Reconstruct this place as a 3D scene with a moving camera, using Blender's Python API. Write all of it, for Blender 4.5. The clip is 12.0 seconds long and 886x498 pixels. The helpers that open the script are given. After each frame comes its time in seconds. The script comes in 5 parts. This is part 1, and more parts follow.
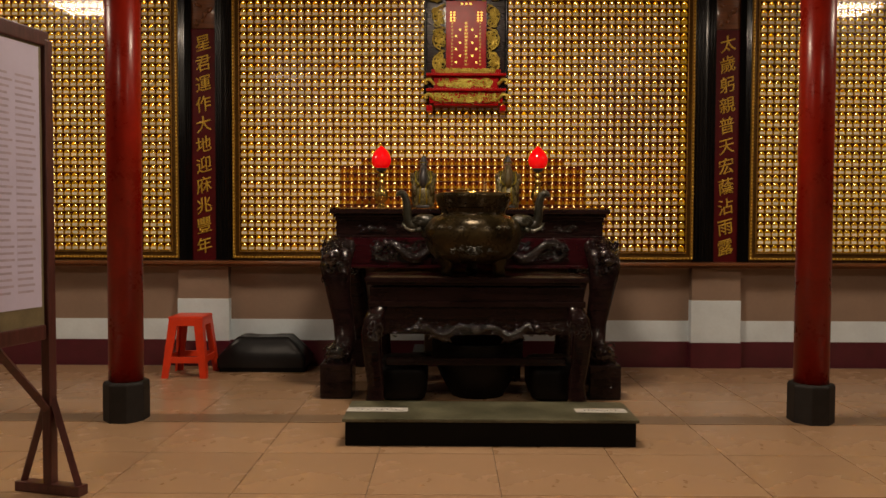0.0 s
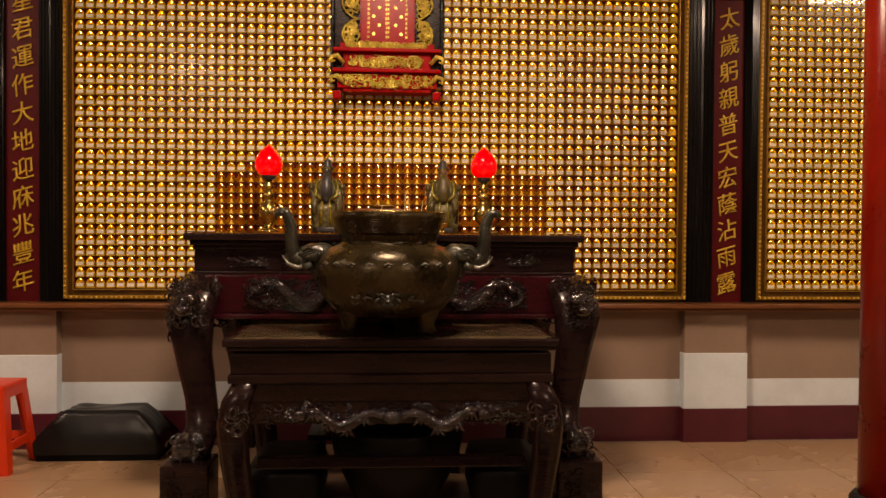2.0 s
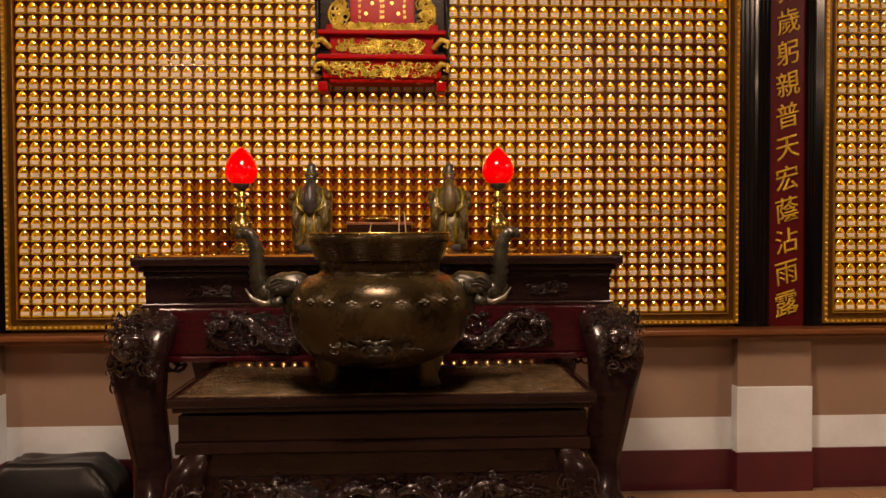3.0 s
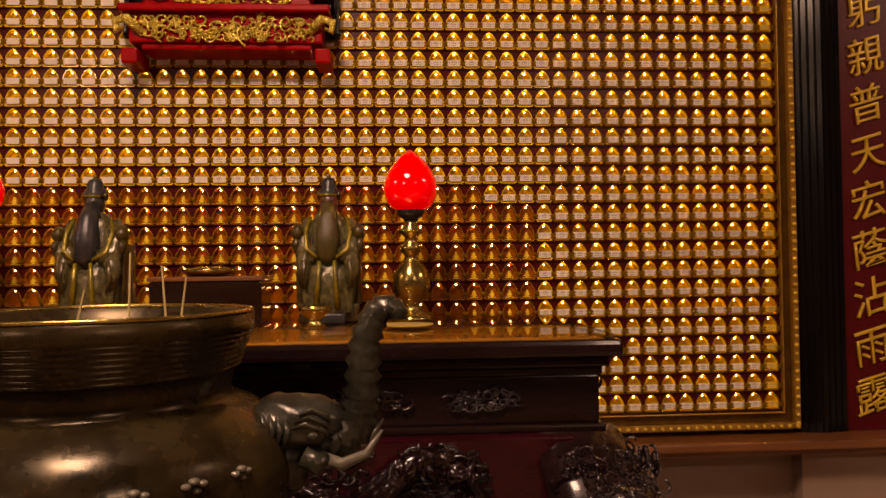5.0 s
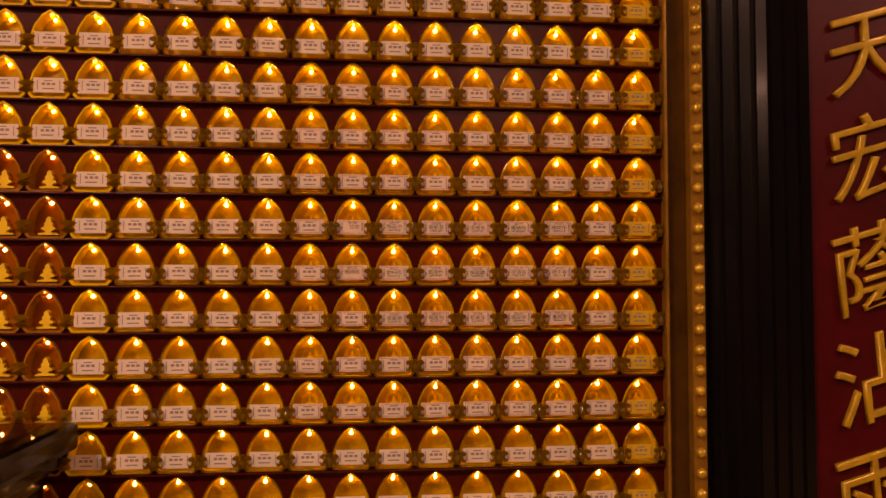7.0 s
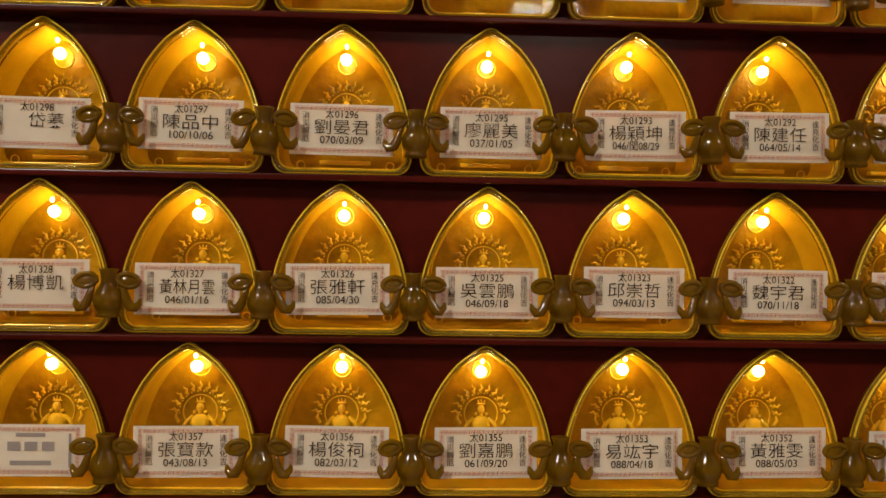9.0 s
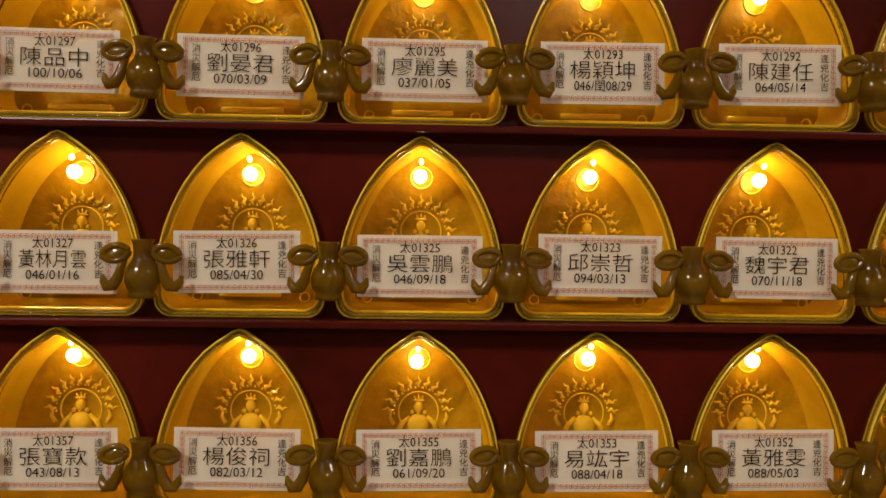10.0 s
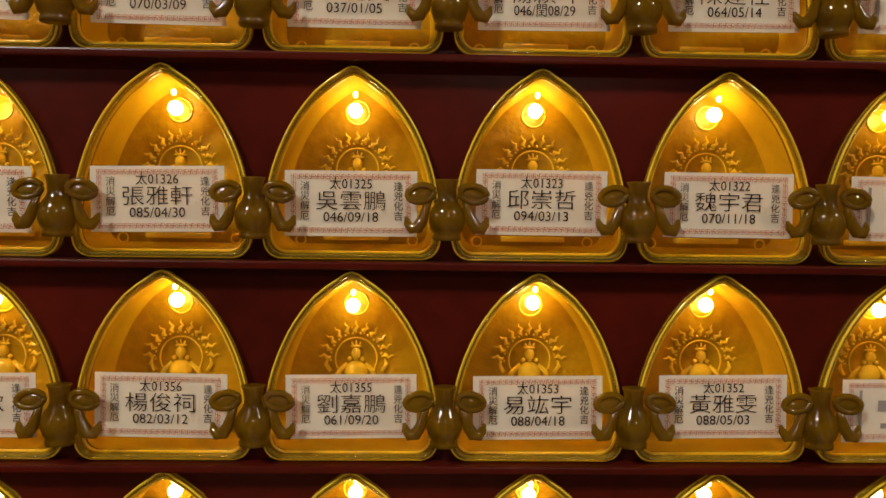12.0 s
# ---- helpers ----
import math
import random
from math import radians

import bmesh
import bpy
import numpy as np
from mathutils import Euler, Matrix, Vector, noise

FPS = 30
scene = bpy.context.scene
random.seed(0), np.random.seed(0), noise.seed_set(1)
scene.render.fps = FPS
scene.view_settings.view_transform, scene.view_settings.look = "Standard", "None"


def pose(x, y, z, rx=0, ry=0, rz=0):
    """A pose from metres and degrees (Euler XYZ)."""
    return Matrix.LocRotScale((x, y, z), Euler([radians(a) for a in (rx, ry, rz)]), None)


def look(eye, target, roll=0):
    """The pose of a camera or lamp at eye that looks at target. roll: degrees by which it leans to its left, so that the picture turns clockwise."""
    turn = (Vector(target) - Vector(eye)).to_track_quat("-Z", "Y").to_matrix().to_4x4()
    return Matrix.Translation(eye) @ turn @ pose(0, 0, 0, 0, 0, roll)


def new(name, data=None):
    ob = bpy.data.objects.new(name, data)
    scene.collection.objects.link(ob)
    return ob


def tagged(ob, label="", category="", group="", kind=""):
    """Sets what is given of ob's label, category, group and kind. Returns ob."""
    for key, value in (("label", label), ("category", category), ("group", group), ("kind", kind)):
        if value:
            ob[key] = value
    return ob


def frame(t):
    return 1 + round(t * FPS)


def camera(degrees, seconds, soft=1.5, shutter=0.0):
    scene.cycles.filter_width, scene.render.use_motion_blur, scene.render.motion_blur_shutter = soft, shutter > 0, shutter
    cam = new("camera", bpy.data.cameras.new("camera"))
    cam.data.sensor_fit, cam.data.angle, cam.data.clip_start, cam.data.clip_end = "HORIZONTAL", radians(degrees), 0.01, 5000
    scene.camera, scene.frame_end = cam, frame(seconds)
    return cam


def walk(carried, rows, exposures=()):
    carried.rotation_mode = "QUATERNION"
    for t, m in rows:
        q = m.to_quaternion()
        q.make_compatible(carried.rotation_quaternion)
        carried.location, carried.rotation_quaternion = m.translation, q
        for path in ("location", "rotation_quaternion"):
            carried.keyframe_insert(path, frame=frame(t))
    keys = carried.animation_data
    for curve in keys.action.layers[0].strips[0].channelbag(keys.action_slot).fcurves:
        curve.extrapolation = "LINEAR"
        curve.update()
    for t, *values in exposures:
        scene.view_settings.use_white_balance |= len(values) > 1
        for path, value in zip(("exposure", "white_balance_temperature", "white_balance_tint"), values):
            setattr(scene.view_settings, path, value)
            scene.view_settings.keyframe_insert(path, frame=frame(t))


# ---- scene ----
cam = camera(60.5, 12.0, 1.5)
PATH = [
    (0, (-0.121, -6.365, 1.204), (-0.134, -4.366, 1.136), 0.2),
    (0.5, (-0.084, -5.95, 1.248), (0.045, -3.955, 1.193), 0.6),
    (1, (-0.092, -5.582, 1.251), (0.049, -3.588, 1.203), 0.6),
    (1.5, (-0.071, -5.156, 1.272), (0.077, -3.162, 1.231), 0.5),
    (2, (0.071, -4.736, 1.301), (0.199, -2.741, 1.266), 0.4),
    (2.5, (0.092, -4.353, 1.37), (0.196, -2.356, 1.327), 0.2),
    (2.7, (0.115, -4.214, 1.393), (0.214, -2.217, 1.342), 0.0),
    (4.3, (0.297, -3.086, 1.46), (0.373, -1.087, 1.459), -0.4),
    (4.5, (0.335, -2.912, 1.474), (0.449, -0.915, 1.488), -0.6),
    (5, (0.545, -2.541, 1.474), (0.671, -0.545, 1.519), -0.7),
    (5.5, (0.784, -2.185, 1.471), (0.963, -0.195, 1.548), -0.6),
    (6, (1.117, -1.855, 1.476), (1.281, 0.136, 1.562), -0.1),
    (6.5, (1.28, -1.451, 1.514), (1.463, 0.539, 1.586), -0.1),
    (7, (1.446, -1.089, 1.497), (1.618, 0.902, 1.58), 0.0),
    (7.2, (1.503, -0.944, 1.496), (1.648, 1.048, 1.599), 0.1),
    (9, (1.56, -0.308, 1.523), (1.636, 1.69, 1.538), 0.9),
    (9.5, (1.574, -0.281, 1.522), (1.64, 1.718, 1.516), 0.9),
    (10, (1.59, -0.253, 1.517), (1.649, 1.746, 1.49), 0.8),
    (10.5, (1.603, -0.242, 1.518), (1.652, 1.757, 1.48), 0.7),
    (11, (1.607, -0.239, 1.517), (1.656, 1.76, 1.475), 0.6),
    (11.5, (1.607, -0.239, 1.514), (1.665, 1.76, 1.456), 0.7),
    (12, (1.613, -0.241, 1.505), (1.663, 1.757, 1.411), 0.7),
]
walk(cam, [(t, look(eye, target, roll)) for t, eye, target, roll in PATH],
     [(0, -0.42, 7150, 15), (1, 0.08, 7600, 20), (2.5, 0.16, 8350, 29), (4.5, -0.1, 9150, 42), (5.5, -0.35, 9600, 48), (6.5, -0.4, 11200, 66), (7.2, -0.3, 11200, 64), (9, -0.04, 6350, 9), (12, 0.03, 6250, 8)])

# ---- world, lights, exposure ----
world = bpy.data.worlds.new("night_world")
scene.world = world
world.use_nodes = True
world.node_tree.nodes["Background"].inputs[0].default_value = (0.02, 0.025, 0.04, 1)
world.node_tree.nodes["Background"].inputs[1].default_value = 0.3
scene.view_settings.exposure = 0.0


def area_lamp(x, y, z, sx, sy, watts, colour):
    data = bpy.data.lights.new("ceiling_light_glow", "AREA")
    data.shape, data.size, data.size_y, data.energy, data.color = "RECTANGLE", sx, sy, watts, colour
    ob = new("ceiling_light_glow", data)
    ob.matrix_world = pose(x, y, z)
    return ob


TUBES = [(-4.05, -1.9, 46), (4.15, -1.9, 46), (0.0, -2.2, 92), (-2.6, -5.6, 62), (2.6, -5.6, 62)]
for lx, ly, watts in TUBES:
    area_lamp(lx, ly, 3.50, 0.55, 0.55, watts, (1.0, 0.86, 0.69))


# ---- materials ----
def material(name, colour, rough=0.5, metal=0.0, vary=0.0, scale=8.0, bump=0.0, bump_scale=60.0, coat=0.0,
             emit=None, strength=0.0, spec=0.5, second=None, stretch=(1, 1, 1), random_amount=0.0, rough_vary=0.0):
    """A principled surface with two scales of variation, fine relief and, where asked, difference from piece to piece."""
    mat = bpy.data.materials.new(name)
    mat.use_nodes = True
    nt = mat.node_tree
    bsdf = nt.nodes["Principled BSDF"]
    bsdf.inputs["Base Color"].default_value = (*colour, 1)
    bsdf.inputs["Roughness"].default_value = rough
    bsdf.inputs["Metallic"].default_value = metal
    bsdf.inputs["Coat Weight"].default_value = coat
    bsdf.inputs["Specular IOR Level"].default_value = spec
    bsdf.inputs["Coat Roughness"].default_value = 0.08
    if emit:
        bsdf.inputs["Emission Color"].default_value = (*emit, 1)
        bsdf.inputs["Emission Strength"].default_value = strength
    coords = nt.nodes.new("ShaderNodeTexCoord")
    mapping = nt.nodes.new("ShaderNodeMapping")
    mapping.inputs["Scale"].default_value = stretch
    nt.links.new(coords.outputs["Object"], mapping.inputs["Vector"])
    if vary > 0 or second:
        big = nt.nodes.new("ShaderNodeTexNoise")
        big.inputs["Scale"].default_value = scale
        big.inputs["Detail"].default_value = 6
        nt.links.new(mapping.outputs[0], big.inputs["Vector"])
        fine = nt.nodes.new("ShaderNodeTexNoise")
        fine.inputs["Scale"].default_value = scale * 9
        fine.inputs["Detail"].default_value = 3
        nt.links.new(mapping.outputs[0], fine.inputs["Vector"])
        add = nt.nodes.new("ShaderNodeMath")
        add.operation = "MULTIPLY_ADD"
        add.inputs[1].default_value = 0.35
        nt.links.new(fine.outputs["Fac"], add.inputs[0])
        nt.links.new(big.outputs["Fac"], add.inputs[2])
        ramp = nt.nodes.new("ShaderNodeMapRange")
        ramp.inputs["From Min"].default_value, ramp.inputs["From Max"].default_value = 0.42, 0.95
        nt.links.new(add.outputs[0], ramp.inputs["Value"])
        mix = nt.nodes.new("ShaderNodeMix")
        mix.data_type = "RGBA"
        mix.inputs["A"].default_value = (*[c * (1 - vary) for c in colour], 1)
        other = second if second else [min(1, c * (1 + vary)) for c in colour]
        mix.inputs["B"].default_value = (*other, 1)
        nt.links.new(ramp.outputs[0], mix.inputs["Factor"])
        out = mix.outputs["Result"]
        if random_amount > 0:
            info = nt.nodes.new("ShaderNodeObjectInfo")
            hsv = nt.nodes.new("ShaderNodeHueSaturation")
            rng = nt.nodes.new("ShaderNodeMapRange")
            rng.inputs["To Min"].default_value, rng.inputs["To Max"].default_value = 1 - random_amount, 1 + random_amount
            nt.links.new(info.outputs["Random"], rng.inputs["Value"])
            nt.links.new(rng.outputs[0], hsv.inputs["Value"])
            nt.links.new(out, hsv.inputs["Color"])
            out = hsv.outputs["Color"]
        nt.links.new(out, bsdf.inputs["Base Color"])
        if rough_vary > 0:
            rr = nt.nodes.new("ShaderNodeMapRange")
            rr.inputs["To Min"].default_value, rr.inputs["To Max"].default_value = max(0.02, rough - rough_vary), rough + rough_vary
            nt.links.new(ramp.outputs[0], rr.inputs["Value"])
            nt.links.new(rr.outputs[0], bsdf.inputs["Roughness"])
    if bump > 0:
        tex = nt.nodes.new("ShaderNodeTexNoise")
        tex.inputs["Scale"].default_value = bump_scale
        tex.inputs["Detail"].default_value = 5
        nt.links.new(mapping.outputs[0], tex.inputs["Vector"])
        bn = nt.nodes.new("ShaderNodeBump")
        bn.inputs["Strength"].default_value = bump
        bn.inputs["Distance"].default_value = 0.004
        nt.links.new(tex.outputs["Fac"], bn.inputs["Height"])
        nt.links.new(bn.outputs["Normal"], bsdf.inputs["Normal"])
    return mat


def carved(name, colour, rough, scale, depth, metal=0.0, coat=0.0, second=None):
    """Deeply carved relief: lacquered wood or gilded carving between the modelled forms."""
    mat = material(name, colour, rough, metal, 0.35, scale * 0.5, coat=coat, second=second)
    nt = mat.node_tree
    bsdf = nt.nodes["Principled BSDF"]
    coords = nt.nodes.new("ShaderNodeTexCoord")
    vor = nt.nodes.new("ShaderNodeTexVoronoi")
    vor.feature = "SMOOTH_F1"
    vor.inputs["Scale"].default_value = scale
    noi = nt.nodes.new("ShaderNodeTexNoise")
    noi.inputs["Scale"].default_value = scale * 0.6
    noi.inputs["Distortion"].default_value = 1.5
    nt.links.new(coords.outputs["Object"], noi.inputs["Vector"])
    nt.links.new(noi.outputs["Color"], vor.inputs["Vector"])
    vor.inputs["Scale"].default_value = 6
    bn = nt.nodes.new("ShaderNodeBump")
    bn.inputs["Strength"].default_value = 1.0
    bn.inputs["Distance"].default_value = depth
    nt.links.new(vor.outputs["Distance"], bn.inputs["Height"])
    nt.links.new(bn.outputs["Normal"], bsdf.inputs["Normal"])
    return mat


def clear_cover(name, tint, gloss):
    """A thin clear sheet: light passes tinted, with a little mirror gloss that grows at a slant."""
    mat = bpy.data.materials.new(name)
    mat.use_nodes = True
    nt = mat.node_tree
    nt.nodes.remove(nt.nodes["Principled BSDF"])
    tr = nt.nodes.new("ShaderNodeBsdfTransparent")
    tr.inputs[0].default_value = (*tint, 1)
    gl = nt.nodes.new("ShaderNodeBsdfGlossy")
    gl.inputs["Roughness"].default_value = 0.03
    fr = nt.nodes.new("ShaderNodeFresnel")
    fr.inputs[0].default_value = gloss
    mx = nt.nodes.new("ShaderNodeMixShader")
    nt.links.new(fr.outputs[0], mx.inputs[0])
    nt.links.new(tr.outputs[0], mx.inputs[1])
    nt.links.new(gl.outputs[0], mx.inputs[2])
    nt.links.new(mx.outputs[0], nt.nodes["Material Output"].inputs[0])
    return mat


# Amber resins carry a weak emission for the bulb light spread inside them.
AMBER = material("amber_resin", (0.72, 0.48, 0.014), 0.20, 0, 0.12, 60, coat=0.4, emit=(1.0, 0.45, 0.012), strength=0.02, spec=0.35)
# Back plates are a darker amber, with the cup's inner shade painted in.
AMBER_SHADED = material("shaded_amber_back", (0.46, 0.275, 0.0045), 0.24, 0, 0.34, 45, bump=0.35, bump_scale=160, coat=0.08, emit=(1.0, 0.44, 0.006), strength=0.012, spec=0.3)
DOT_LIGHT = material("lit_tablet_dot", (1, 0.8, 0.3), 0.4, emit=(1.0, 0.62, 0.12), strength=1.5)
GLOW = material("lit_bulb", (1, 0.8, 0.4), 0.4, emit=(1.0, 0.70, 0.26), strength=24)
# Paler, faintly emitting amber: painted highlights for lamp lips and halo relief.
AMBER_GLINT = material("amber_edge_glint", (0.88, 0.60, 0.03), 0.10, 0, 0.1, 60, coat=1.0, emit=(1.0, 0.62, 0.03), strength=0.03)
AMBER_GLASS = material("clear_amber_rim", (0.98, 0.72, 0.08), 0.04, 0, 0.05, 80, emit=(1.0, 0.45, 0.01), strength=0.01)
AMBER_GLASS.node_tree.nodes["Principled BSDF"].inputs["Transmission Weight"].default_value = 0.85
AMBER_GLASS.node_tree.nodes["Principled BSDF"].inputs["IOR"].default_value = 1.47
PAPER = material("label_paper", (0.83, 0.83, 0.74), 0.7, 0, 0.05, 150, spec=0.1)
PAPER_YELLOW = material("yellow_label_paper", (0.78, 0.60, 0.05), 0.65, 0, 0.08, 150)


def translucent(mat, colour, share_of):
    """Thin paper: part of the light from behind comes through."""
    nt = mat.node_tree
    bsdf = nt.nodes["Principled BSDF"]
    tl = nt.nodes.new("ShaderNodeBsdfTranslucent")
    tl.inputs[0].default_value = (*colour, 1)
    mx = nt.nodes.new("ShaderNodeMixShader")
    mx.inputs[0].default_value = share_of
    nt.links.new(bsdf.outputs[0], mx.inputs[1])
    nt.links.new(tl.outputs[0], mx.inputs[2])
    nt.links.new(mx.outputs[0], nt.nodes["Material Output"].inputs[0])


translucent(PAPER, (0.85, 0.74, 0.60), 0.3)
translucent(PAPER_YELLOW, (0.85, 0.62, 0.06), 0.4)
AMBER_BROWN = material("brown_amber_resin", (0.30, 0.085, 0.005), 0.18, 0, 0.3, 60, coat=0.2, spec=0.3)
AMBER_BROWN_RIM = material("brown_amber_rim", (0.34, 0.14, 0.015), 0.16, 0, 0.2, 60, coat=0.6)
INK_FAINT = material("faint_label_print", (0.30, 0.26, 0.25), 0.7)
INK = material("label_ink", (0.012, 0.010, 0.010), 0.7, spec=0.1)
RED_INK = material("label_red_ink", (0.52, 0.13, 0.06), 0.7, spec=0.1)
CLIP_MAT = material("brown_gold_plastic", (0.10, 0.049, 0.0005), 0.10, 0.0, 0.35, 120, spec=0.5, coat=0.4, second=(0.26, 0.145, 0.002))
translucent(CLIP_MAT, (0.55, 0.36, 0.012), 0.4)
MAROON_BOARD = material("maroon_lacquer_board", (0.066, 0.0056, 0.0026), 0.28, 0, 0.4, 14, bump=0.04, bump_scale=90, spec=0.16)
GOLD = material("gilded_frame", (0.42, 0.22, 0.035), 0.34, 0.5, 0.3, 25, bump=0.15, bump_scale=120)
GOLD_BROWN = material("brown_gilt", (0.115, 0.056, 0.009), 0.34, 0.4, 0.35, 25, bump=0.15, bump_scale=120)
GOLD_LEAF = material("gold_leaf", (0.72, 0.48, 0.07), 0.32, 0.45, 0.25, 30, bump=0.25, bump_scale=80)
GOLD_CHAR = material("gilded_character", (0.58, 0.37, 0.04), 0.3, 0.2, 0.3, 30, bump=0.3, bump_scale=60)
GOLD_CARVED = carved("gilded_carving", (0.62, 0.42, 0.05), 0.24, 40, 0.008, 0.55, second=(0.92, 0.74, 0.16))
BLACK_WOOD = material("black_lacquered_moulding", (0.004, 0.0035, 0.0035), 0.20, 0, 0.4, 6, bump=0.04, bump_scale=40, coat=0.1, stretch=(8, 8, 0.6))
RED_BOARD = material("crimson_board", (0.076, 0.0027, 0.0045), 0.38, 0, 0.25, 9, bump=0.05, bump_scale=60, spec=0.25)
RED_PAINT = material("scarlet_lacquer", (0.30, 0.0025, 0.0035), 0.28, 0, 0.25, 14, spec=0.12)
COLUMN_RED = material("red_painted_column", (0.22, 0.0095, 0.0035), 0.3, 0, 0.25, 5, bump=0.06, bump_scale=30, coat=0.06, spec=0.25, rough_vary=0.06)
STONE_DARK = material("dark_grey_stone_base", (0.014, 0.012, 0.011), 0.6, 0, 0.35, 16, bump=0.25, bump_scale=90, spec=0.3)
ROSEWOOD = material("dark_rosewood_lacquer", (0.012, 0.0052, 0.005), 0.26, 0, 0.45, 5, bump=0.03, bump_scale=30, coat=0.22, spec=0.14, stretch=(1, 6, 6))
ROSEWOOD_RED = material("red_rosewood_lacquer", (0.027, 0.0026, 0.005), 0.2, 0, 0.35, 6, bump=0.05, bump_scale=30, coat=0.3, spec=0.25, stretch=(1, 6, 6))
ROSEWOOD_CARVED = carved("carved_rosewood", (0.009, 0.003, 0.0032), 0.14, 22, 0.02, coat=0.6)
TABLE_BROWN = carved("brown_carved_tabletop", (0.20, 0.125, 0.07), 0.16, 34, 0.03, coat=0.8, second=(0.32, 0.21, 0.12))
ALTAR_TOP = material("brown_altar_top", (0.46, 0.19, 0.03), 0.25, 0, 0.3, 5, bump=0.05, bump_scale=30, stretch=(1, 6, 6))
for m, level in ((ROSEWOOD, 0.14), (ROSEWOOD_RED, 0.22), (BLACK_WOOD, 0.2)):
    m.node_tree.nodes["Principled BSDF"].inputs["Specular IOR Level"].default_value = level
LEDGE_WOOD = material("brown_ledge_wood", (0.16, 0.055, 0.018), 0.3, 0, 0.4, 7, bump=0.06, bump_scale=40, coat=0.4, stretch=(0.6, 8, 8))
BRONZE = material("aged_bronze", (0.011, 0.0078, 0.0034), 0.27, 0.5, 0.45, 6, bump=0.12, bump_scale=45, spec=0.3, rough_vary=0.10, second=(0.062, 0.043, 0.017))
BRONZE_GREY = material("grey_bronze_elephant", (0.014, 0.0135, 0.010), 0.28, 0.3, 0.4, 16, bump=0.6, bump_scale=50, second=(0.044, 0.043, 0.029))
BRONZE_TUSK_GLINT = material("worn_tusk_and_glint_bronze", (0.13, 0.12, 0.095), 0.24, 0.3, 0.3, 30)
BRASS = material("tarnished_brass", (0.38, 0.27, 0.08), 0.22, 0.95, 0.4, 20, bump=0.1, bump_scale=60)
GLOBE_RED = material("glowing_red_globe", (0.72, 0.003, 0.006), 0.10, 0, emit=(1.0, 0.002, 0.006), strength=0.55, coat=0.8)
STATUE_MAT = material("painted_glazed_statue", (0.032, 0.026, 0.011), 0.2, 0.2, 0.5, 48, bump=0.7, bump_scale=60, second=(0.16, 0.135, 0.055))
FIGURE_GOLD = material("yellow_gold_figure", (0.95, 0.66, 0.06), 0.28, 0.15, 0.1, 80)
STATUE_TRIM = material("green_gold_robe_trim", (0.20, 0.155, 0.015), 0.25, 0.4, 0.6, 60, bump=0.5, bump_scale=90)
STATUE_DARK = material("black_beard_statue", (0.022, 0.022, 0.024), 0.35, 0, 0.4, 30, bump=0.4, bump_scale=60)
THRONE_MAT = material("dark_painted_throne", (0.018, 0.012, 0.007), 0.3, 0.1, 0.5, 30, bump=0.4, bump_scale=50, second=(0.09, 0.06, 0.012))
FACE_MAT = material("reddish_painted_face", (0.10, 0.035, 0.02), 0.3, 0, 0.2, 40)
BEARD_GREY = material("olive_brown_beard", (0.066, 0.050, 0.014), 0.35, 0, 0.3, 40, bump=0.5, bump_scale=70, stretch=(6, 6, 0.6))
STOOL_RED = material("red_stool_plastic", (0.70, 0.045, 0.012), 0.35, 0, 0.12, 12, bump=0.03, bump_scale=80)
VINYL = material("black_vinyl_cushion", (0.010, 0.010, 0.011), 0.32, 0, 0.3, 12, bump=0.22, bump_scale=22, spec=0.35)
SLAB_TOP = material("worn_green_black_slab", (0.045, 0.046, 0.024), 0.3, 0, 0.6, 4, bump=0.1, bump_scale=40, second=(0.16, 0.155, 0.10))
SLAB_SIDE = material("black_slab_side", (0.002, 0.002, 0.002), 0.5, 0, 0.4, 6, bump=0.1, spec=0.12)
WALL_TAUPE = material("taupe_wall_paint", (0.27, 0.185, 0.135), 0.55, 0, 0.10, 3, bump=0.06, bump_scale=70)
WALL_WHITE = material("white_wall_paint", (0.66, 0.75, 0.80), 0.5, 0, 0.08, 5, bump=0.05, bump_scale=70)
WALL_MAROON = material("maroon_skirting_tile", (0.085, 0.012, 0.022), 0.3, 0, 0.2, 8, coat=0.3)
TILE = material("tan_floor_tile", (0.36, 0.225, 0.130), 0.27, 0, 0.05, 1.3, bump=0.02, bump_scale=40, random_amount=0.04, rough_vary=0.03)
TILE_SHADOW = material("brown_shadow_band", (0.22, 0.145, 0.09), 0.32, 0, 0.12, 3.5, bump=0.03, bump_scale=40, random_amount=0.05)
GROUT = material("floor_grout", (0.19, 0.125, 0.085), 0.8, 0, 0.2, 20)
CEILING = material("dull_brown_ceiling", (0.20, 0.17, 0.14), 0.7, 0, 0.1, 2)
ROOM_WALL = material("brown_room_wall", (0.13, 0.09, 0.07), 0.6, 0, 0.12, 2, bump=0.04)
POSTER = material("pale_mauve_notice_paper", (0.54, 0.50, 0.66), 0.6, 0, 0.06, 6)
POSTER_INK = material("grey_mauve_print", (0.40, 0.34, 0.42), 0.7, 0, 0.2, 40)
BOARD_WOOD = material("dark_red_brown_stand_wood", (0.075, 0.022, 0.018), 0.38, 0, 0.4, 8, bump=0.08, coat=0.2, stretch=(6, 6, 0.8))
BOARD_PALE = material("worn_olive_strip", (0.16, 0.13, 0.07), 0.5, 0, 0.3, 12)
WHITE_PAPER = material("white_paper_notice", (0.42, 0.41, 0.38), 0.6, 0, 0.2, 30)
TUBE_MAT = material("lit_ceiling_panel", (1, 1, 1), 0.5, emit=(1.0, 0.90, 0.76), strength=7)
LAMP_HOUSING = material("white_lamp_housing", (0.7, 0.7, 0.68), 0.4, 0, 0.05)
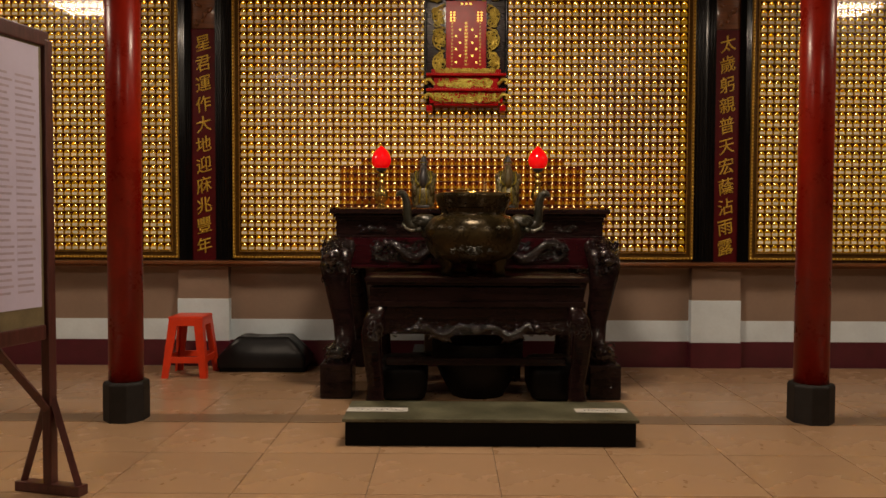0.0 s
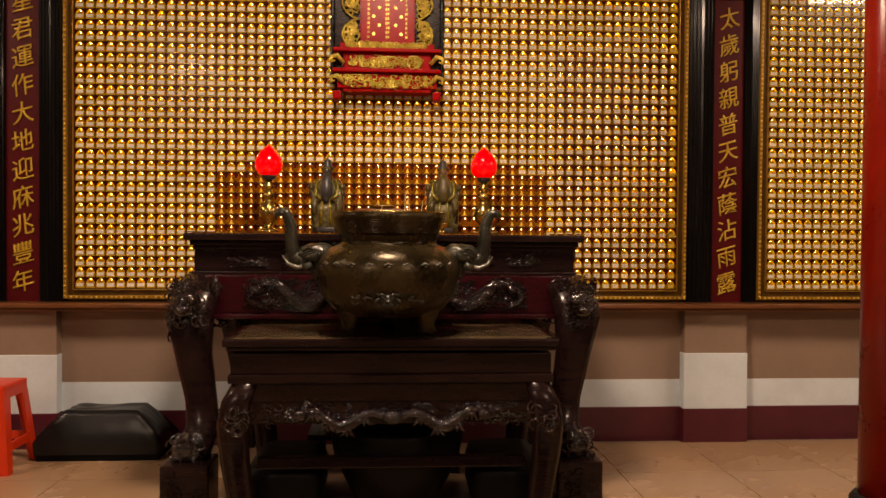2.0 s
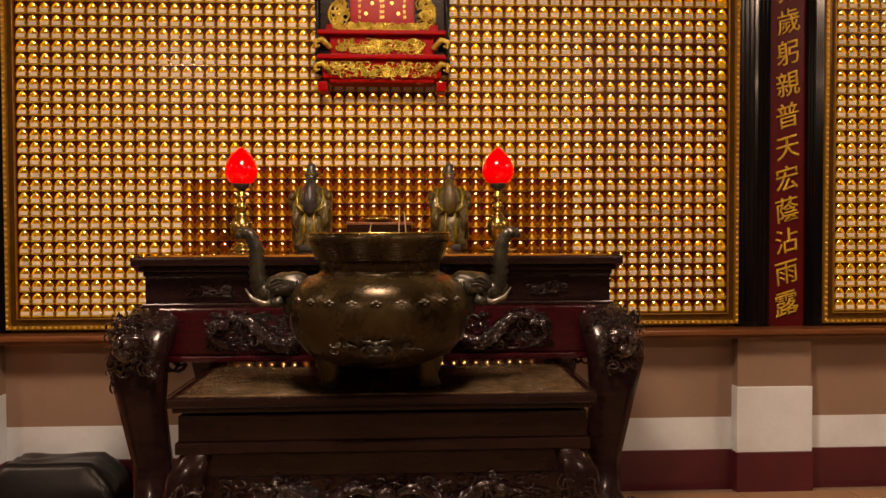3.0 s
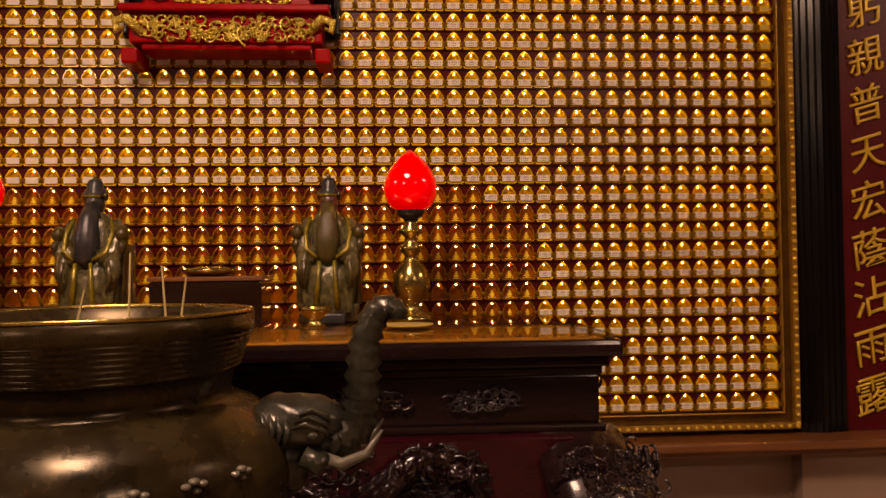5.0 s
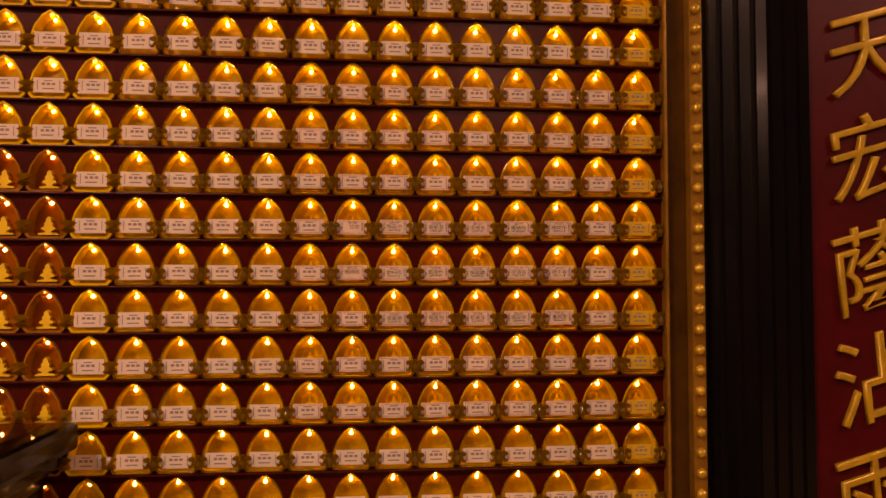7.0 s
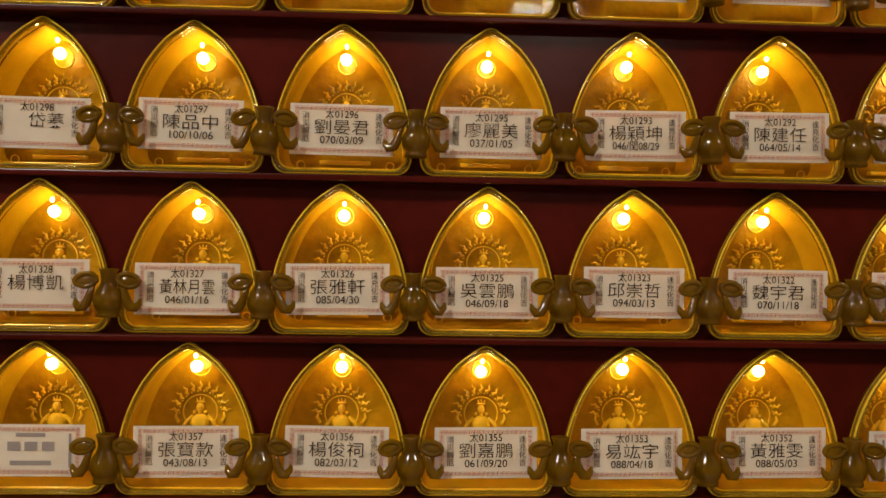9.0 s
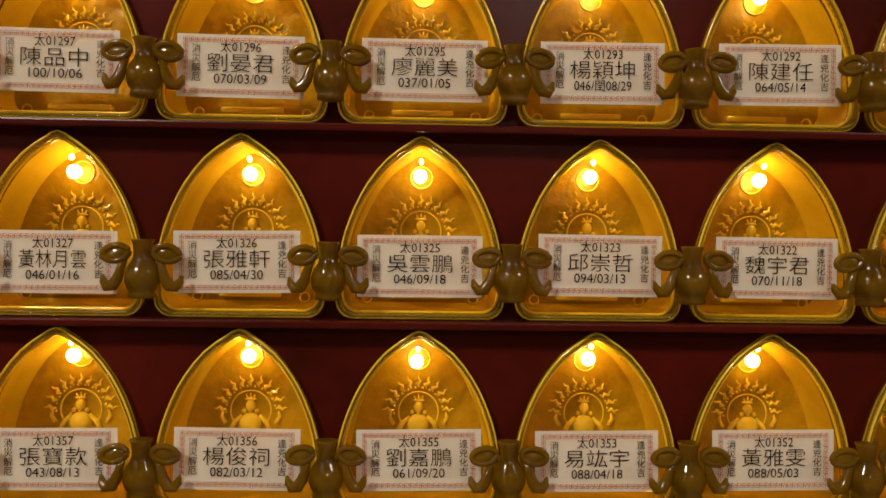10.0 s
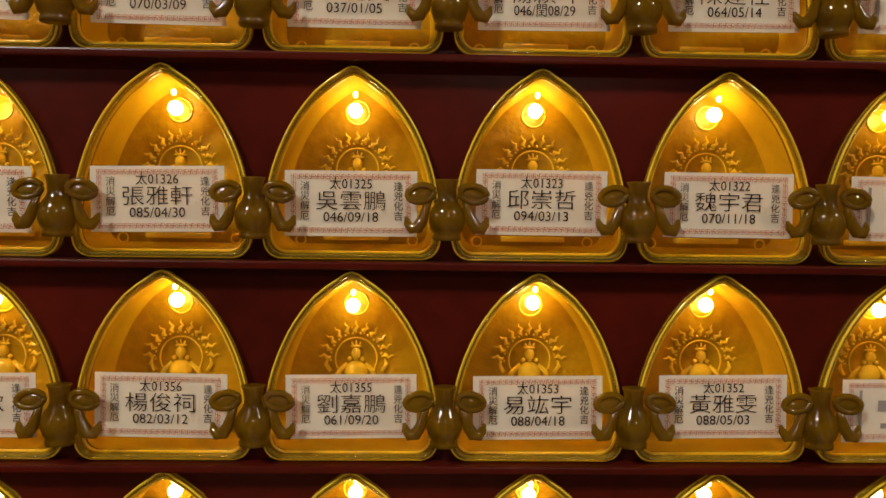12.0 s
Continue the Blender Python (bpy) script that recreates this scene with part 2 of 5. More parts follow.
GLASS_TOP = clear_cover("table_glass", (0.93, 0.96, 0.93), 1.5)
GLASS_FRONT = clear_cover("panel_glass", (0.97, 0.98, 0.97), 1.45)
COVER = clear_cover("lamp_clear_cover", (1.0, 0.93, 0.72), 1.22)
ASH = material("incense_ash", (0.20, 0.18, 0.15), 0.9, 0, 0.3, 40, bump=0.4)
STICK = material("incense_stick", (0.42, 0.32, 0.14), 0.7)
# Near-black, with the shade under the tables put into the colour.
POT = material("dark_glazed_jar_shaded", (0.004, 0.0035, 0.0035), 0.5, 0, 0.4, 10, spec=0.12)
DARK_BOX = material("dark_brown_lacquer_box", (0.015, 0.006, 0.003), 0.16, 0, 0.4, 6, bump=0.05, coat=0.5, stretch=(0.6, 8, 8))
BEIGE_BOX = material("beige_carton", (0.33, 0.25, 0.18), 0.7, 0, 0.12, 9)


# ---- mesh helpers ----
def part(name, bm, mat, parent=None, label="", smooth=False):
    """Links a bmesh as one mesh object, under a parent where given. A list of materials fills several slots."""
    mesh = bpy.data.meshes.new(name)
    if smooth:
        for f in bm.faces:
            f.smooth = True
    bm.to_mesh(mesh)
    bm.free()
    for m in (mat if isinstance(mat, (list, tuple)) else [mat]):
        mesh.materials.append(m)
    ob = new(name, mesh)
    ob.parent = parent
    if label:
        ob["label"] = label
    return ob


def share(name, mesh, parent, m=None):
    ob = new(name, mesh)
    ob.parent = parent
    if m is not None:
        ob.matrix_basis = m
    return ob


def thing(name, label, category, at=(0, 0, 0), group="", kind=""):
    ob = new(name)
    ob.location = at
    ob.empty_display_size = 0.1
    return tagged(ob, label, category, group, kind)


def box(bm, x0, x1, y0, y1, z0, z1, bevel=0.0, mat=0):
    vs = [bm.verts.new((x, y, z)) for z in (z0, z1) for y in (y0, y1) for x in (x0, x1)]
    faces = [bm.faces.new([vs[i] for i in q]) for q in ((0, 2, 3, 1), (4, 5, 7, 6), (0, 1, 5, 4), (2, 6, 7, 3), (0, 4, 6, 2), (1, 3, 7, 5))]
    for f in faces:
        f.material_index = mat
    if bevel > 0:
        edges = {e for f in faces for e in f.edges}
        bmesh.ops.bevel(bm, geom=list(edges), offset=bevel, segments=2, profile=0.6, affect="EDGES", material=mat)
    return bm


def boxed(x0, x1, y0, y1, z0, z1, bevel=0.0):
    return box(bmesh.new(), x0, x1, y0, y1, z0, z1, bevel)


def glass_sheet(x0, x1, y0, y1, z0, z1, under):
    """A pane with its edges; the side that lies against its support (under: z or y) has no second skin."""
    bm = boxed(x0, x1, y0, y1, z0, z1)
    bm.normal_update()
    hidden = [f for f in bm.faces if (f.normal.z < -0.9 if under == "z" else f.normal.y > 0.9)]
    bmesh.ops.delete(bm, geom=hidden, context="FACES")
    return bm


def lathe(bm, profile, seg=24, cx=0.0, cy=0.0, mat=0, caps=True, squash=1.0):
    """Turns (radius, height) pairs about the upright axis."""
    rings = []
    for r, z in profile:
        rings.append([bm.verts.new((cx + r * math.cos(2 * math.pi * i / seg), cy + squash * r * math.sin(2 * math.pi * i / seg), z)) for i in range(seg)])
    for a, b in zip(rings, rings[1:]):
        for i in range(seg):
            f = bm.faces.new((a[i], a[(i + 1) % seg], b[(i + 1) % seg], b[i]))
            f.material_index = mat
    if caps:
        bm.faces.new(rings[0][::-1]).material_index = mat
        bm.faces.new(rings[-1]).material_index = mat
    return bm


def prism(bm, outline, y0, y1, mat=0, cap_front=True, cap_back=True):
    """Extrudes an outline of (x, z) from y0 (front) to y1 (back)."""
    a = [bm.verts.new((x, y0, z)) for x, z in outline]
    b = [bm.verts.new((x, y1, z)) for x, z in outline]
    n = len(outline)
    for i in range(n):
        bm.faces.new((a[i], a[(i + 1) % n], b[(i + 1) % n], b[i])).material_index = mat
    if cap_front:
        bm.faces.new(a[::-1]).material_index = mat
    if cap_back:
        bm.faces.new(b).material_index = mat
    return bm


def tube(bm, points, radii, seg=10, mat=0):
    """A tapering tube along points."""
    pts = [Vector(p) for p in points]
    rings = []
    for i, p in enumerate(pts):
        d = (pts[min(i + 1, len(pts) - 1)] - pts[max(i - 1, 0)]).normalized()
        ref = Vector((0, 1, 0)) if abs(d.y) < 0.9 else Vector((1, 0, 0))
        u = d.cross(ref).normalized()
        v = d.cross(u).normalized()
        rings.append([bm.verts.new(p + radii[i] * (math.cos(2 * math.pi * k / seg) * u + math.sin(2 * math.pi * k / seg) * v)) for k in range(seg)])
    for a, b in zip(rings, rings[1:]):
        for k in range(seg):
            bm.faces.new((a[k], a[(k + 1) % seg], b[(k + 1) % seg], b[k])).material_index = mat
    bm.faces.new(rings[0][::-1]).material_index = mat
    bm.faces.new(rings[-1]).material_index = mat
    return bm


def blob(bm, x, y, z, rx, ry, rz, seg=12, rings=8, mat=0):
    m = Matrix.Translation((x, y, z)) @ Matrix.Diagonal((rx, ry, rz, 1))
    made = bmesh.ops.create_uvsphere(bm, u_segments=seg, v_segments=rings, radius=1, matrix=m)
    for v in made["verts"]:
        for f in v.link_faces:
            f.material_index = mat
    return bm


def curve_points(fn, n):
    return [fn(i / (n - 1)) for i in range(n)]


def carving(bm, x0, x1, z0, z1, y, n, seed, size, flat=0.6):
    """Scrolling raised forms over a panel: waves of rounded curls."""
    rnd = random.Random(seed)
    for i in range(n):
        x, z = rnd.uniform(x0, x1), rnd.uniform(z0, z1)
        r = size * rnd.uniform(0.5, 1.1)
        turn = rnd.choice((-1, 1))
        a0 = rnd.uniform(0, 6.28)
        pts = [(x + r * (1 - 0.65 * u) * math.cos(a0 + turn * 4.6 * u), y - 0.004 * math.sin(3 * u), z + r * (1 - 0.65 * u) * math.sin(a0 + turn * 4.6 * u) * flat) for u in [k / 8 for k in range(9)]]
        tube(bm, pts, [r * 0.17 * (1 - 0.4 * k / 8) for k in range(9)], 6)
    return bm


def text_mesh(body, size, extrude=0.0, bevel=0.0, align="CENTER", resolution=3, fat=0.0):
    """The built-in font as a mesh in the upright plane, facing the room."""
    data = bpy.data.curves.new("lettering", "FONT")
    data.body, data.size, data.extrude, data.bevel_depth = body, size, extrude, bevel
    data.offset = fat
    data.align_x, data.align_y, data.resolution_u = align, "CENTER", resolution
    ob = bpy.data.objects.new("lettering", data)
    scene.collection.objects.link(ob)
    mesh = bpy.data.meshes.new_from_object(ob.evaluated_get(bpy.context.evaluated_depsgraph_get()))
    bpy.data.objects.remove(ob)
    bpy.data.curves.remove(data)
    mesh.transform(pose(0, 0, 0, 90))
    return mesh


# ---- structure ----
PX, PZ, ROW0, ROWS, COLS = 0.06, 0.065, 1.02, 35, 62
floor = tagged(part("floor", boxed(-5.0, 5.0, -9.5, 0.3, -0.12, -0.008), GROUT), "tan ceramic tiled hall floor with thin joints", "floor", kind="structure")
ceiling = tagged(part("ceiling", boxed(-5.0, 5.0, -9.5, 0.3, 3.62, 3.75), CEILING), "dull brown painted hall ceiling", "ceiling", kind="structure")
tagged(part("wall_west", boxed(-5.15, -5.0, -9.5, 0.3, -0.1, 3.75), ROOM_WALL), "plain dark brown painted side wall", "wall", kind="structure")
tagged(part("wall_east", boxed(5.0, 5.15, -9.5, 0.3, -0.1, 3.75), ROOM_WALL), "plain dark brown painted side wall", "wall", kind="structure")
tagged(part("wall_south", boxed(-5.15, 5.15, -9.65, -9.5, -0.1, 3.75), ROOM_WALL), "plain dark brown painted back wall", "wall", kind="structure")

wall_north = tagged(part("wall_north", boxed(-5.0, 5.0, 0.05, 0.3, -0.1, 3.75), WALL_TAUPE), "hall wall behind the lamp panels, taupe paint", "wall", kind="structure")
part("upper_paint_band", boxed(-5.0, 5.0, 0.040, 0.05, 0.388, 0.86), WALL_TAUPE, wall_north, "taupe painted band")
part("white_paint_band", boxed(-5.0, 5.0, 0.036, 0.05, 0.212, 0.388), WALL_WHITE, wall_north, "white painted band")
tagged(part("baseboard", boxed(-5.0, 5.0, 0.026, 0.05, -0.01, 0.212, 0.004), WALL_MAROON), "dark maroon tiled skirting", "baseboard", kind="structure")
for x0, x1 in ((-2.378, -1.958), (1.915, 2.318)):
    pier = tagged(part("wall_pier", boxed(x0, x1, -0.030, 0.04, 0.566, 0.84), WALL_TAUPE), "low taupe wall pier with white lower block", "wall", kind="structure")
    part("white_block", boxed(x0 - 0.006, x1 + 0.006, -0.037, 0.036, 0.212, 0.566, 0.004), WALL_WHITE, pier, "white painted block")
    part("skirting_block", boxed(x0 - 0.008, x1 + 0.008, -0.045, 0.026, -0.008, 0.212, 0.004), WALL_MAROON, pier, "maroon skirting")

ledge = bmesh.new()
box(ledge, -5.0, 5.0, -0.125, 0.05, 0.858, 0.886, 0.008)
box(ledge, -5.0, 5.0, -0.10, 0.05, 0.838, 0.858, 0.004)
tagged(part("trim_ledge", ledge, LEDGE_WOOD), "polished brown wooden ledge under the lamp panels", "ledge", kind="structure")

# ---- lamp panels ----
PANELS = {"centre": (-1.83, COLS), "west": (-2.475 - 0.06 * 29, 30), "east": (2.49, 30)}
ARCH = [(0.0000, 0.0109), (0.0046, 0.0085), (0.0117, 0.0031), (0.0179, -0.0048), (0.0220, -0.0126), (0.0250, -0.0206), (0.0268, -0.0283), (0.0279, -0.0361), (0.0280, -0.0441), (0.0263, -0.0481), (0.0229, -0.0498)]


def fine_arch():
    """The half outline with a smoothly curved point between each two."""
    out = []
    for i in range(len(ARCH) - 1):
        p1, p2 = ARCH[i], ARCH[i + 1]
        p0 = ARCH[i - 1] if i else (-ARCH[1][0], ARCH[1][1])
        p3 = ARCH[i + 2] if i + 2 < len(ARCH) else (0.0180, -0.0499)
        for u in (0.0, 0.333, 0.667) if i > 6 else (0.0, 0.5):
            out.append(tuple(0.5 * (2 * p1[k] + (p2[k] - p0[k]) * u + (2 * p0[k] - 5 * p1[k] + 4 * p2[k] - p3[k]) * u * u + (3 * p1[k] - p0[k] - 3 * p2[k] + p3[k]) * u ** 3) for k in (0, 1)))
    return out + [ARCH[-1]]


ARCH_FINE = fine_arch()


def arch(scale, detail=1):
    """The pointed outline of one lamp about its bulb, as (x, z)."""
    half = list(ARCH_FINE) if detail == 1 else ARCH[::detail]
    if half[-1] != ARCH[-1]:
        half = half + [ARCH[-1]]
    cz = -0.0215
    right = [(x * scale, cz + (z - cz) * scale) for x, z in half]
    return right + [(-x, z) for x, z in right[:0:-1]]


def shell_mesh(bm, ox, oz, detail):
    """A hollow amber cup: rounded rim, side wall and inner slope, open to the front."""
    rings = [(1.0, 0.022), (1.0, 0.003), (0.992, 0.0008), (0.975, 0.0), (0.955, 0.0012), (0.93, 0.005)] if detail == 1 else [(1.0, 0.022), (1.0, 0.0), (0.90, 0.0), (0.84, 0.019)]
    made = []
    for s, y in rings:
        made.append([bm.verts.new((ox + x, y, oz + z)) for x, z in arch(s, detail)])
    n = len(made[0])
    for a, b in zip(made, made[1:]):
        for i in range(n):
            bm.faces.new((a[i], b[i], b[(i + 1) % n], a[(i + 1) % n]))
    return made[-1]


def bulb_mesh(bm, ox, oz, r=0.0032, oy=0.0165):
    top = [bm.verts.new((ox + r * math.cos(k * math.pi / 2), oy, oz + r * math.sin(k * math.pi / 2))) for k in range(4)]
    tip = bm.verts.new((ox, oy - 0.004, oz))
    for k in range(4):
        bm.faces.new((top[k], top[(k + 1) % 4], tip))


def lamp_label(col, row, panel):
    if panel != "centre":
        return "paper"
    if row <= 10 and 14 <= col <= 47 or row == 11 and 17 <= col <= 44:
        return ""
    return "yellow" if col == COLS - 1 else "paper"


# one lamp in full, shared by the lamps that the walk comes close to
bm = bmesh.new()
inner = shell_mesh(bm, 0, 0, 1)
shell_rim = bmesh.new()
# Two thin loops added as painted highlights along the rim.
for scale, y, r in ((0.996, 0.0012, 0.00042), (0.930, 0.0030, 0.00050)):
    loop = [(x, y, z) for x, z in arch(scale)]
    tube(shell_rim, loop + loop[:1], [r] * (len(loop) + 1), 6)
rim_data = part("lip_glint", shell_rim, AMBER_GLINT, smooth=True).data
shell_data = part("shell", bm, AMBER_GLASS, smooth=True).data
bm = bmesh.new()
rings = [[bm.verts.new((x, y, z)) for x, z in arch(scale)] for scale, y in ((0.93, 0.005), (0.922, 0.0125), (0.905, 0.018), (0.86, 0.0206))]
for a, b in zip(rings, rings[1:]):
    for i in range(len(a)):
        bm.faces.new((a[i], b[i], b[(i + 1) % len(a)], a[(i + 1) % len(a)]))
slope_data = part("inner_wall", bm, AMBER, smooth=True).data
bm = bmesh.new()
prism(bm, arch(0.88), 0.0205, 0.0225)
# Darker amber paints the shade at the bottom of the cup.
back_data = part("back_plate", bm, AMBER_SHADED).data
bm = bmesh.new()
blob(bm, 0, 0.015, -0.0008, 0.0025, 0.0025, 0.0025, 10, 7)
blob(bm, 0.0004, 0.012, 0.0040, 0.0009, 0.0009, 0.0011, 6, 4)
bulb_data = part("bulb", bm, GLOW, smooth=True).data
# raised figure in a flame halo on the back plate
bm = bmesh.new()
HALO_Z = -0.0205
blob(bm, 0, 0.0200, -0.0250, 0.0042, 0.0022, 0.0040, 10, 6)
blob(bm, 0, 0.0198, -0.0186, 0.0019, 0.0020, 0.0022, 8, 6)
blob(bm, 0, 0.0200, -0.0162, 0.0023, 0.0014, 0.0006, 8, 6)
for k in (-1, 0, 1):
    tube(bm, [(k * 0.0010, 0.0200, -0.0160), (k * 0.0016, 0.0198, -0.0140 - 0.0006 * abs(k))], [0.0006, 0.0002], 5)
    blob(bm, k * 0.0022, 0.0198, -0.0205, 0.0009, 0.0012, 0.0009, 6, 5)
box(bm, -0.011, 0.011, 0.017, 0.0205, -0.0445, -0.0425, 0.0006)
ringpts = [(0.0072 * math.cos(a), 0.0204, HALO_Z + 0.0072 * math.sin(a)) for a in [math.radians(-40 + 260 * i / 28) for i in range(29)]]
tube(bm, ringpts, [0.00035] * 29, 5)
for i in range(11):
    a = math.radians(4 + 172 * i / 10)
    d = Vector((math.cos(a), 0, math.sin(a)))
    side = Vector((-math.sin(a), 0, math.cos(a)))
    p = Vector((0, 0.0204, HALO_Z))
    tube(bm, [p + d * 0.0088, p + d * 0.0100 + side * 0.0007, p + d * 0.0112 - side * 0.0005, p + d * 0.0122 + side * 0.0003, p + d * 0.0132 + side * 0.0001],
         [0.0004, 0.0009, 0.0006, 0.0004, 0.0001], 6)
    tube(bm, [p + d * 0.0084 + side * 0.0012, p + d * 0.0092 + side * 0.0013], [0.0006, 0.0003], 5)
for sgn in (-1, 1):
    tube(bm, [(sgn * 0.0030, 0.0202, -0.0222), (sgn * 0.0056, 0.0200, -0.0246), (sgn * 0.0070, 0.0202, -0.0275)], [0.0008, 0.0010, 0.0012], 6)
    tube(bm, [(sgn * 0.0090, 0.0203, -0.0250), (sgn * 0.0104, 0.0202, -0.0225), (sgn * 0.0098, 0.0203, -0.0205)], [0.0009, 0.0008, 0.0003], 6)
ringpts = [(0.0040 * math.cos(a), 0.0203, -0.0012 + 0.0040 * math.sin(a)) for a in [2 * math.pi * i / 20 for i in range(21)]]
tube(bm, ringpts, [0.0004] * 21, 5)
for sgn in (-1, 1):
    ringpts = [(sgn * 0.0190 + 0.0017 * math.cos(a), 0.0190, -0.0445 + 0.0017 * math.sin(a)) for a in [2 * math.pi * i / 12 for i in range(13)]]
    tube(bm, ringpts, [0.0004] * 13, 5)
relief_data = part("halo_relief", bm, AMBER_GLINT, smooth=True).data
bm = bmesh.new()
prism(bm, arch(0.93), 0.0012, 0.0020, cap_back=False)
cover_data = part("clear_cover", bm, COVER).data
# vase-shaped clip with curled leaves
bm = bmesh.new()
lathe(bm, [(0.0034, -0.0436), (0.0044, -0.0434), (0.0045, -0.0422), (0.0041, -0.0415), (0.0050, -0.0402), (0.0057, -0.0380), (0.0056, -0.0356), (0.0048, -0.0334), (0.0035, -0.0316), (0.0029, -0.0300), (0.0029, -0.0276), (0.0033, -0.0256), (0.0037, -0.0249), (0.0037, -0.0245), (0.0026, -0.0244)], 24, 0, -0.0040, squash=0.9)
for sgn in (-1, 1):
    # upper leaf: a dished oval with a thick rolled edge
    leaf = bmesh.new()
    oval = [(0.0042 * math.cos(q), -0.0006 * math.sin(q), 0.0025 * math.sin(q)) for q in [2 * math.pi * k / 16 for k in range(17)]]
    tube(leaf, oval, [0.0010] * 17, 7)
    blob(leaf, 0, 0.0004, 0, 0.0040, 0.0009, 0.0022, 12, 6)
    leaf.transform(Matrix.Translation((sgn * 0.0082, -0.0056, -0.0290)) @ Matrix.Rotation(sgn * math.radians(10), 4, "Y") @ Matrix.Rotation(math.radians(-12), 4, "X"))
    spare = bpy.data.meshes.new("spare_leaf")
    leaf.to_mesh(spare)
    leaf.free()
    bm.from_mesh(spare)
    bpy.data.meshes.remove(spare)
    # lower leaf: a stem that sweeps down and curls up at its tip
    tube(bm, [(sgn * 0.0056, -0.0048, -0.0306), (sgn * 0.0066, -0.0050, -0.0340), (sgn * 0.0076, -0.0052, -0.0372), (sgn * 0.0091, -0.0054, -0.0395), (sgn * 0.0109, -0.0052, -0.0398), (sgn * 0.0122, -0.0047, -0.0382), (sgn * 0.0127, -0.0042, -0.0362)],
         [0.0011, 0.0014, 0.0018, 0.0020, 0.0018, 0.0013, 0.0005], 10)
clip_data = part("clip", bm, CLIP_MAT, smooth=True).data


def sheet_face(bm, x0, x1, y, z0, z1):
    """One sheet of paper, facing the room."""
    bm.faces.new([bm.verts.new((x, y, z)) for x, z in ((x0, z0), (x1, z0), (x1, z1), (x0, z1))])
    return bm


LABEL_X, LABEL_TOP, LABEL_BOT = 0.0208, -0.0215, -0.0421
bm = sheet_face(bmesh.new(), -LABEL_X, LABEL_X, -0.0006, LABEL_BOT, LABEL_TOP)
label_data = part("name_label", bm, PAPER).data
bm = sheet_face(bmesh.new(), -LABEL_X, LABEL_X, -0.0006, LABEL_BOT, LABEL_TOP)
yellow_data = part("name_label", bm, PAPER_YELLOW).data
# fret border, a run of small hooked marks round the label
bm = bmesh.new()


def fret(bm, x, z, s):
    for u0, u1, w0, w1 in ((-1, 1, -0.12, 0.12), (-0.12, 0.12, -1, 1), (0.12, 1, 0.78, 1), (-1, -0.12, -1, -0.78), (0.78, 1, -1, -0.12), (-1, -0.78, 0.12, 1)):
        vs = [bm.verts.new((x + s * u, -0.00095, z + s * w)) for u, w in ((u0, w0), (u1, w0), (u1, w1), (u0, w1))]
        bm.faces.new(vs)


for i in range(20):
    fx = -0.0180 + 0.036 * i / 19
    fret(bm, fx, LABEL_TOP - 0.0019, 0.00078)
    fret(bm, fx, LABEL_BOT + 0.0019, 0.00078)
for i in range(8):
    fz = LABEL_TOP - 0.0038 - 0.0130 * i / 7
    fret(bm, -0.0180, fz, 0.00078)
    fret(bm, 0.0180, fz, 0.00078)
border_data = part("fret_border", bm, RED_INK).data
# print on labels too far to read
PRINT_BARS = ((-0.006, 0.0055, -0.0263, -0.0248), (-0.0092, -0.0045, -0.0318, -0.0283), (-0.0026, 0.0024, -0.0318, -0.0283), (0.0042, 0.0090, -0.0318, -0.0283),
              (-0.0082, 0.0078, -0.0375, -0.0358), (-0.0154, -0.0144, -0.0385, -0.0250), (0.0146, 0.0156, -0.0385, -0.0250))
bm = bmesh.new()
for x0, x1, z0, z1 in PRINT_BARS:
    vs = [bm.verts.new((u, -0.00095, w)) for u, w in ((x0, z0), (x1, z0), (x1, z1), (x0, z1))]
    bm.faces.new(vs)
bars_data = part("label_print", bm, INK_FAINT).data
for data in [rim_data, shell_data, slope_data, back_data, bulb_data, relief_data, cover_data, clip_data, label_data, yellow_data, border_data, bars_data]:
    for ob in [o for o in scene.objects if o.data == data]:
        bpy.data.objects.remove(ob)

READABLE = {(54, 9): ("01298", "岱蓁", ""), (54, 8): ("01328", "楊博凱", ""), (55, 9): ("01297", "陳品中", "100/10/06"), (56, 9): ("01296", "劉晏君", "070/03/09"), (57, 9): ("01295", "廖麗美", "037/01/05"),
            (58, 9): ("01293", "楊穎坤", "046/閏08/29"), (59, 9): ("01292", "陳建任", "064/05/14"),
            (55, 8): ("01327", "黃林月雲", "046/01/16"), (56, 8): ("01326", "張雅軒", "085/04/30"), (57, 8): ("01325", "吳雲鵬", "046/09/18"),
            (58, 8): ("01323", "邱崇哲", "094/03/13"), (59, 8): ("01322", "魏宇君", "070/11/18"),
            (55, 7): ("01357", "張寶款", "043/08/13"), (56, 7): ("01356", "楊俊祠", "082/03/12"), (57, 7): ("01355", "劉嘉鵬", "061/09/20"),
            (58, 7): ("01353", "易竑宇", "088/04/18"), (59, 7): ("01352", "黃雅雯", "088/05/03")}


def lettering(name, body, size, x, z, parent, wide=None, mat=INK):
    mesh = text_mesh(body, size, fat=-0.007 * size if size > 0.005 else 0.0)
    mesh.materials.clear()
    mesh.materials.append(mat)
    if wide:
        span = max(v.co.x for v in mesh.vertices) - min(v.co.x for v in mesh.vertices)
        mesh.transform(Matrix.Diagonal((wide / span, 1, 1, 1)))
    return share(name, mesh, parent, pose(x, -0.0011, z))


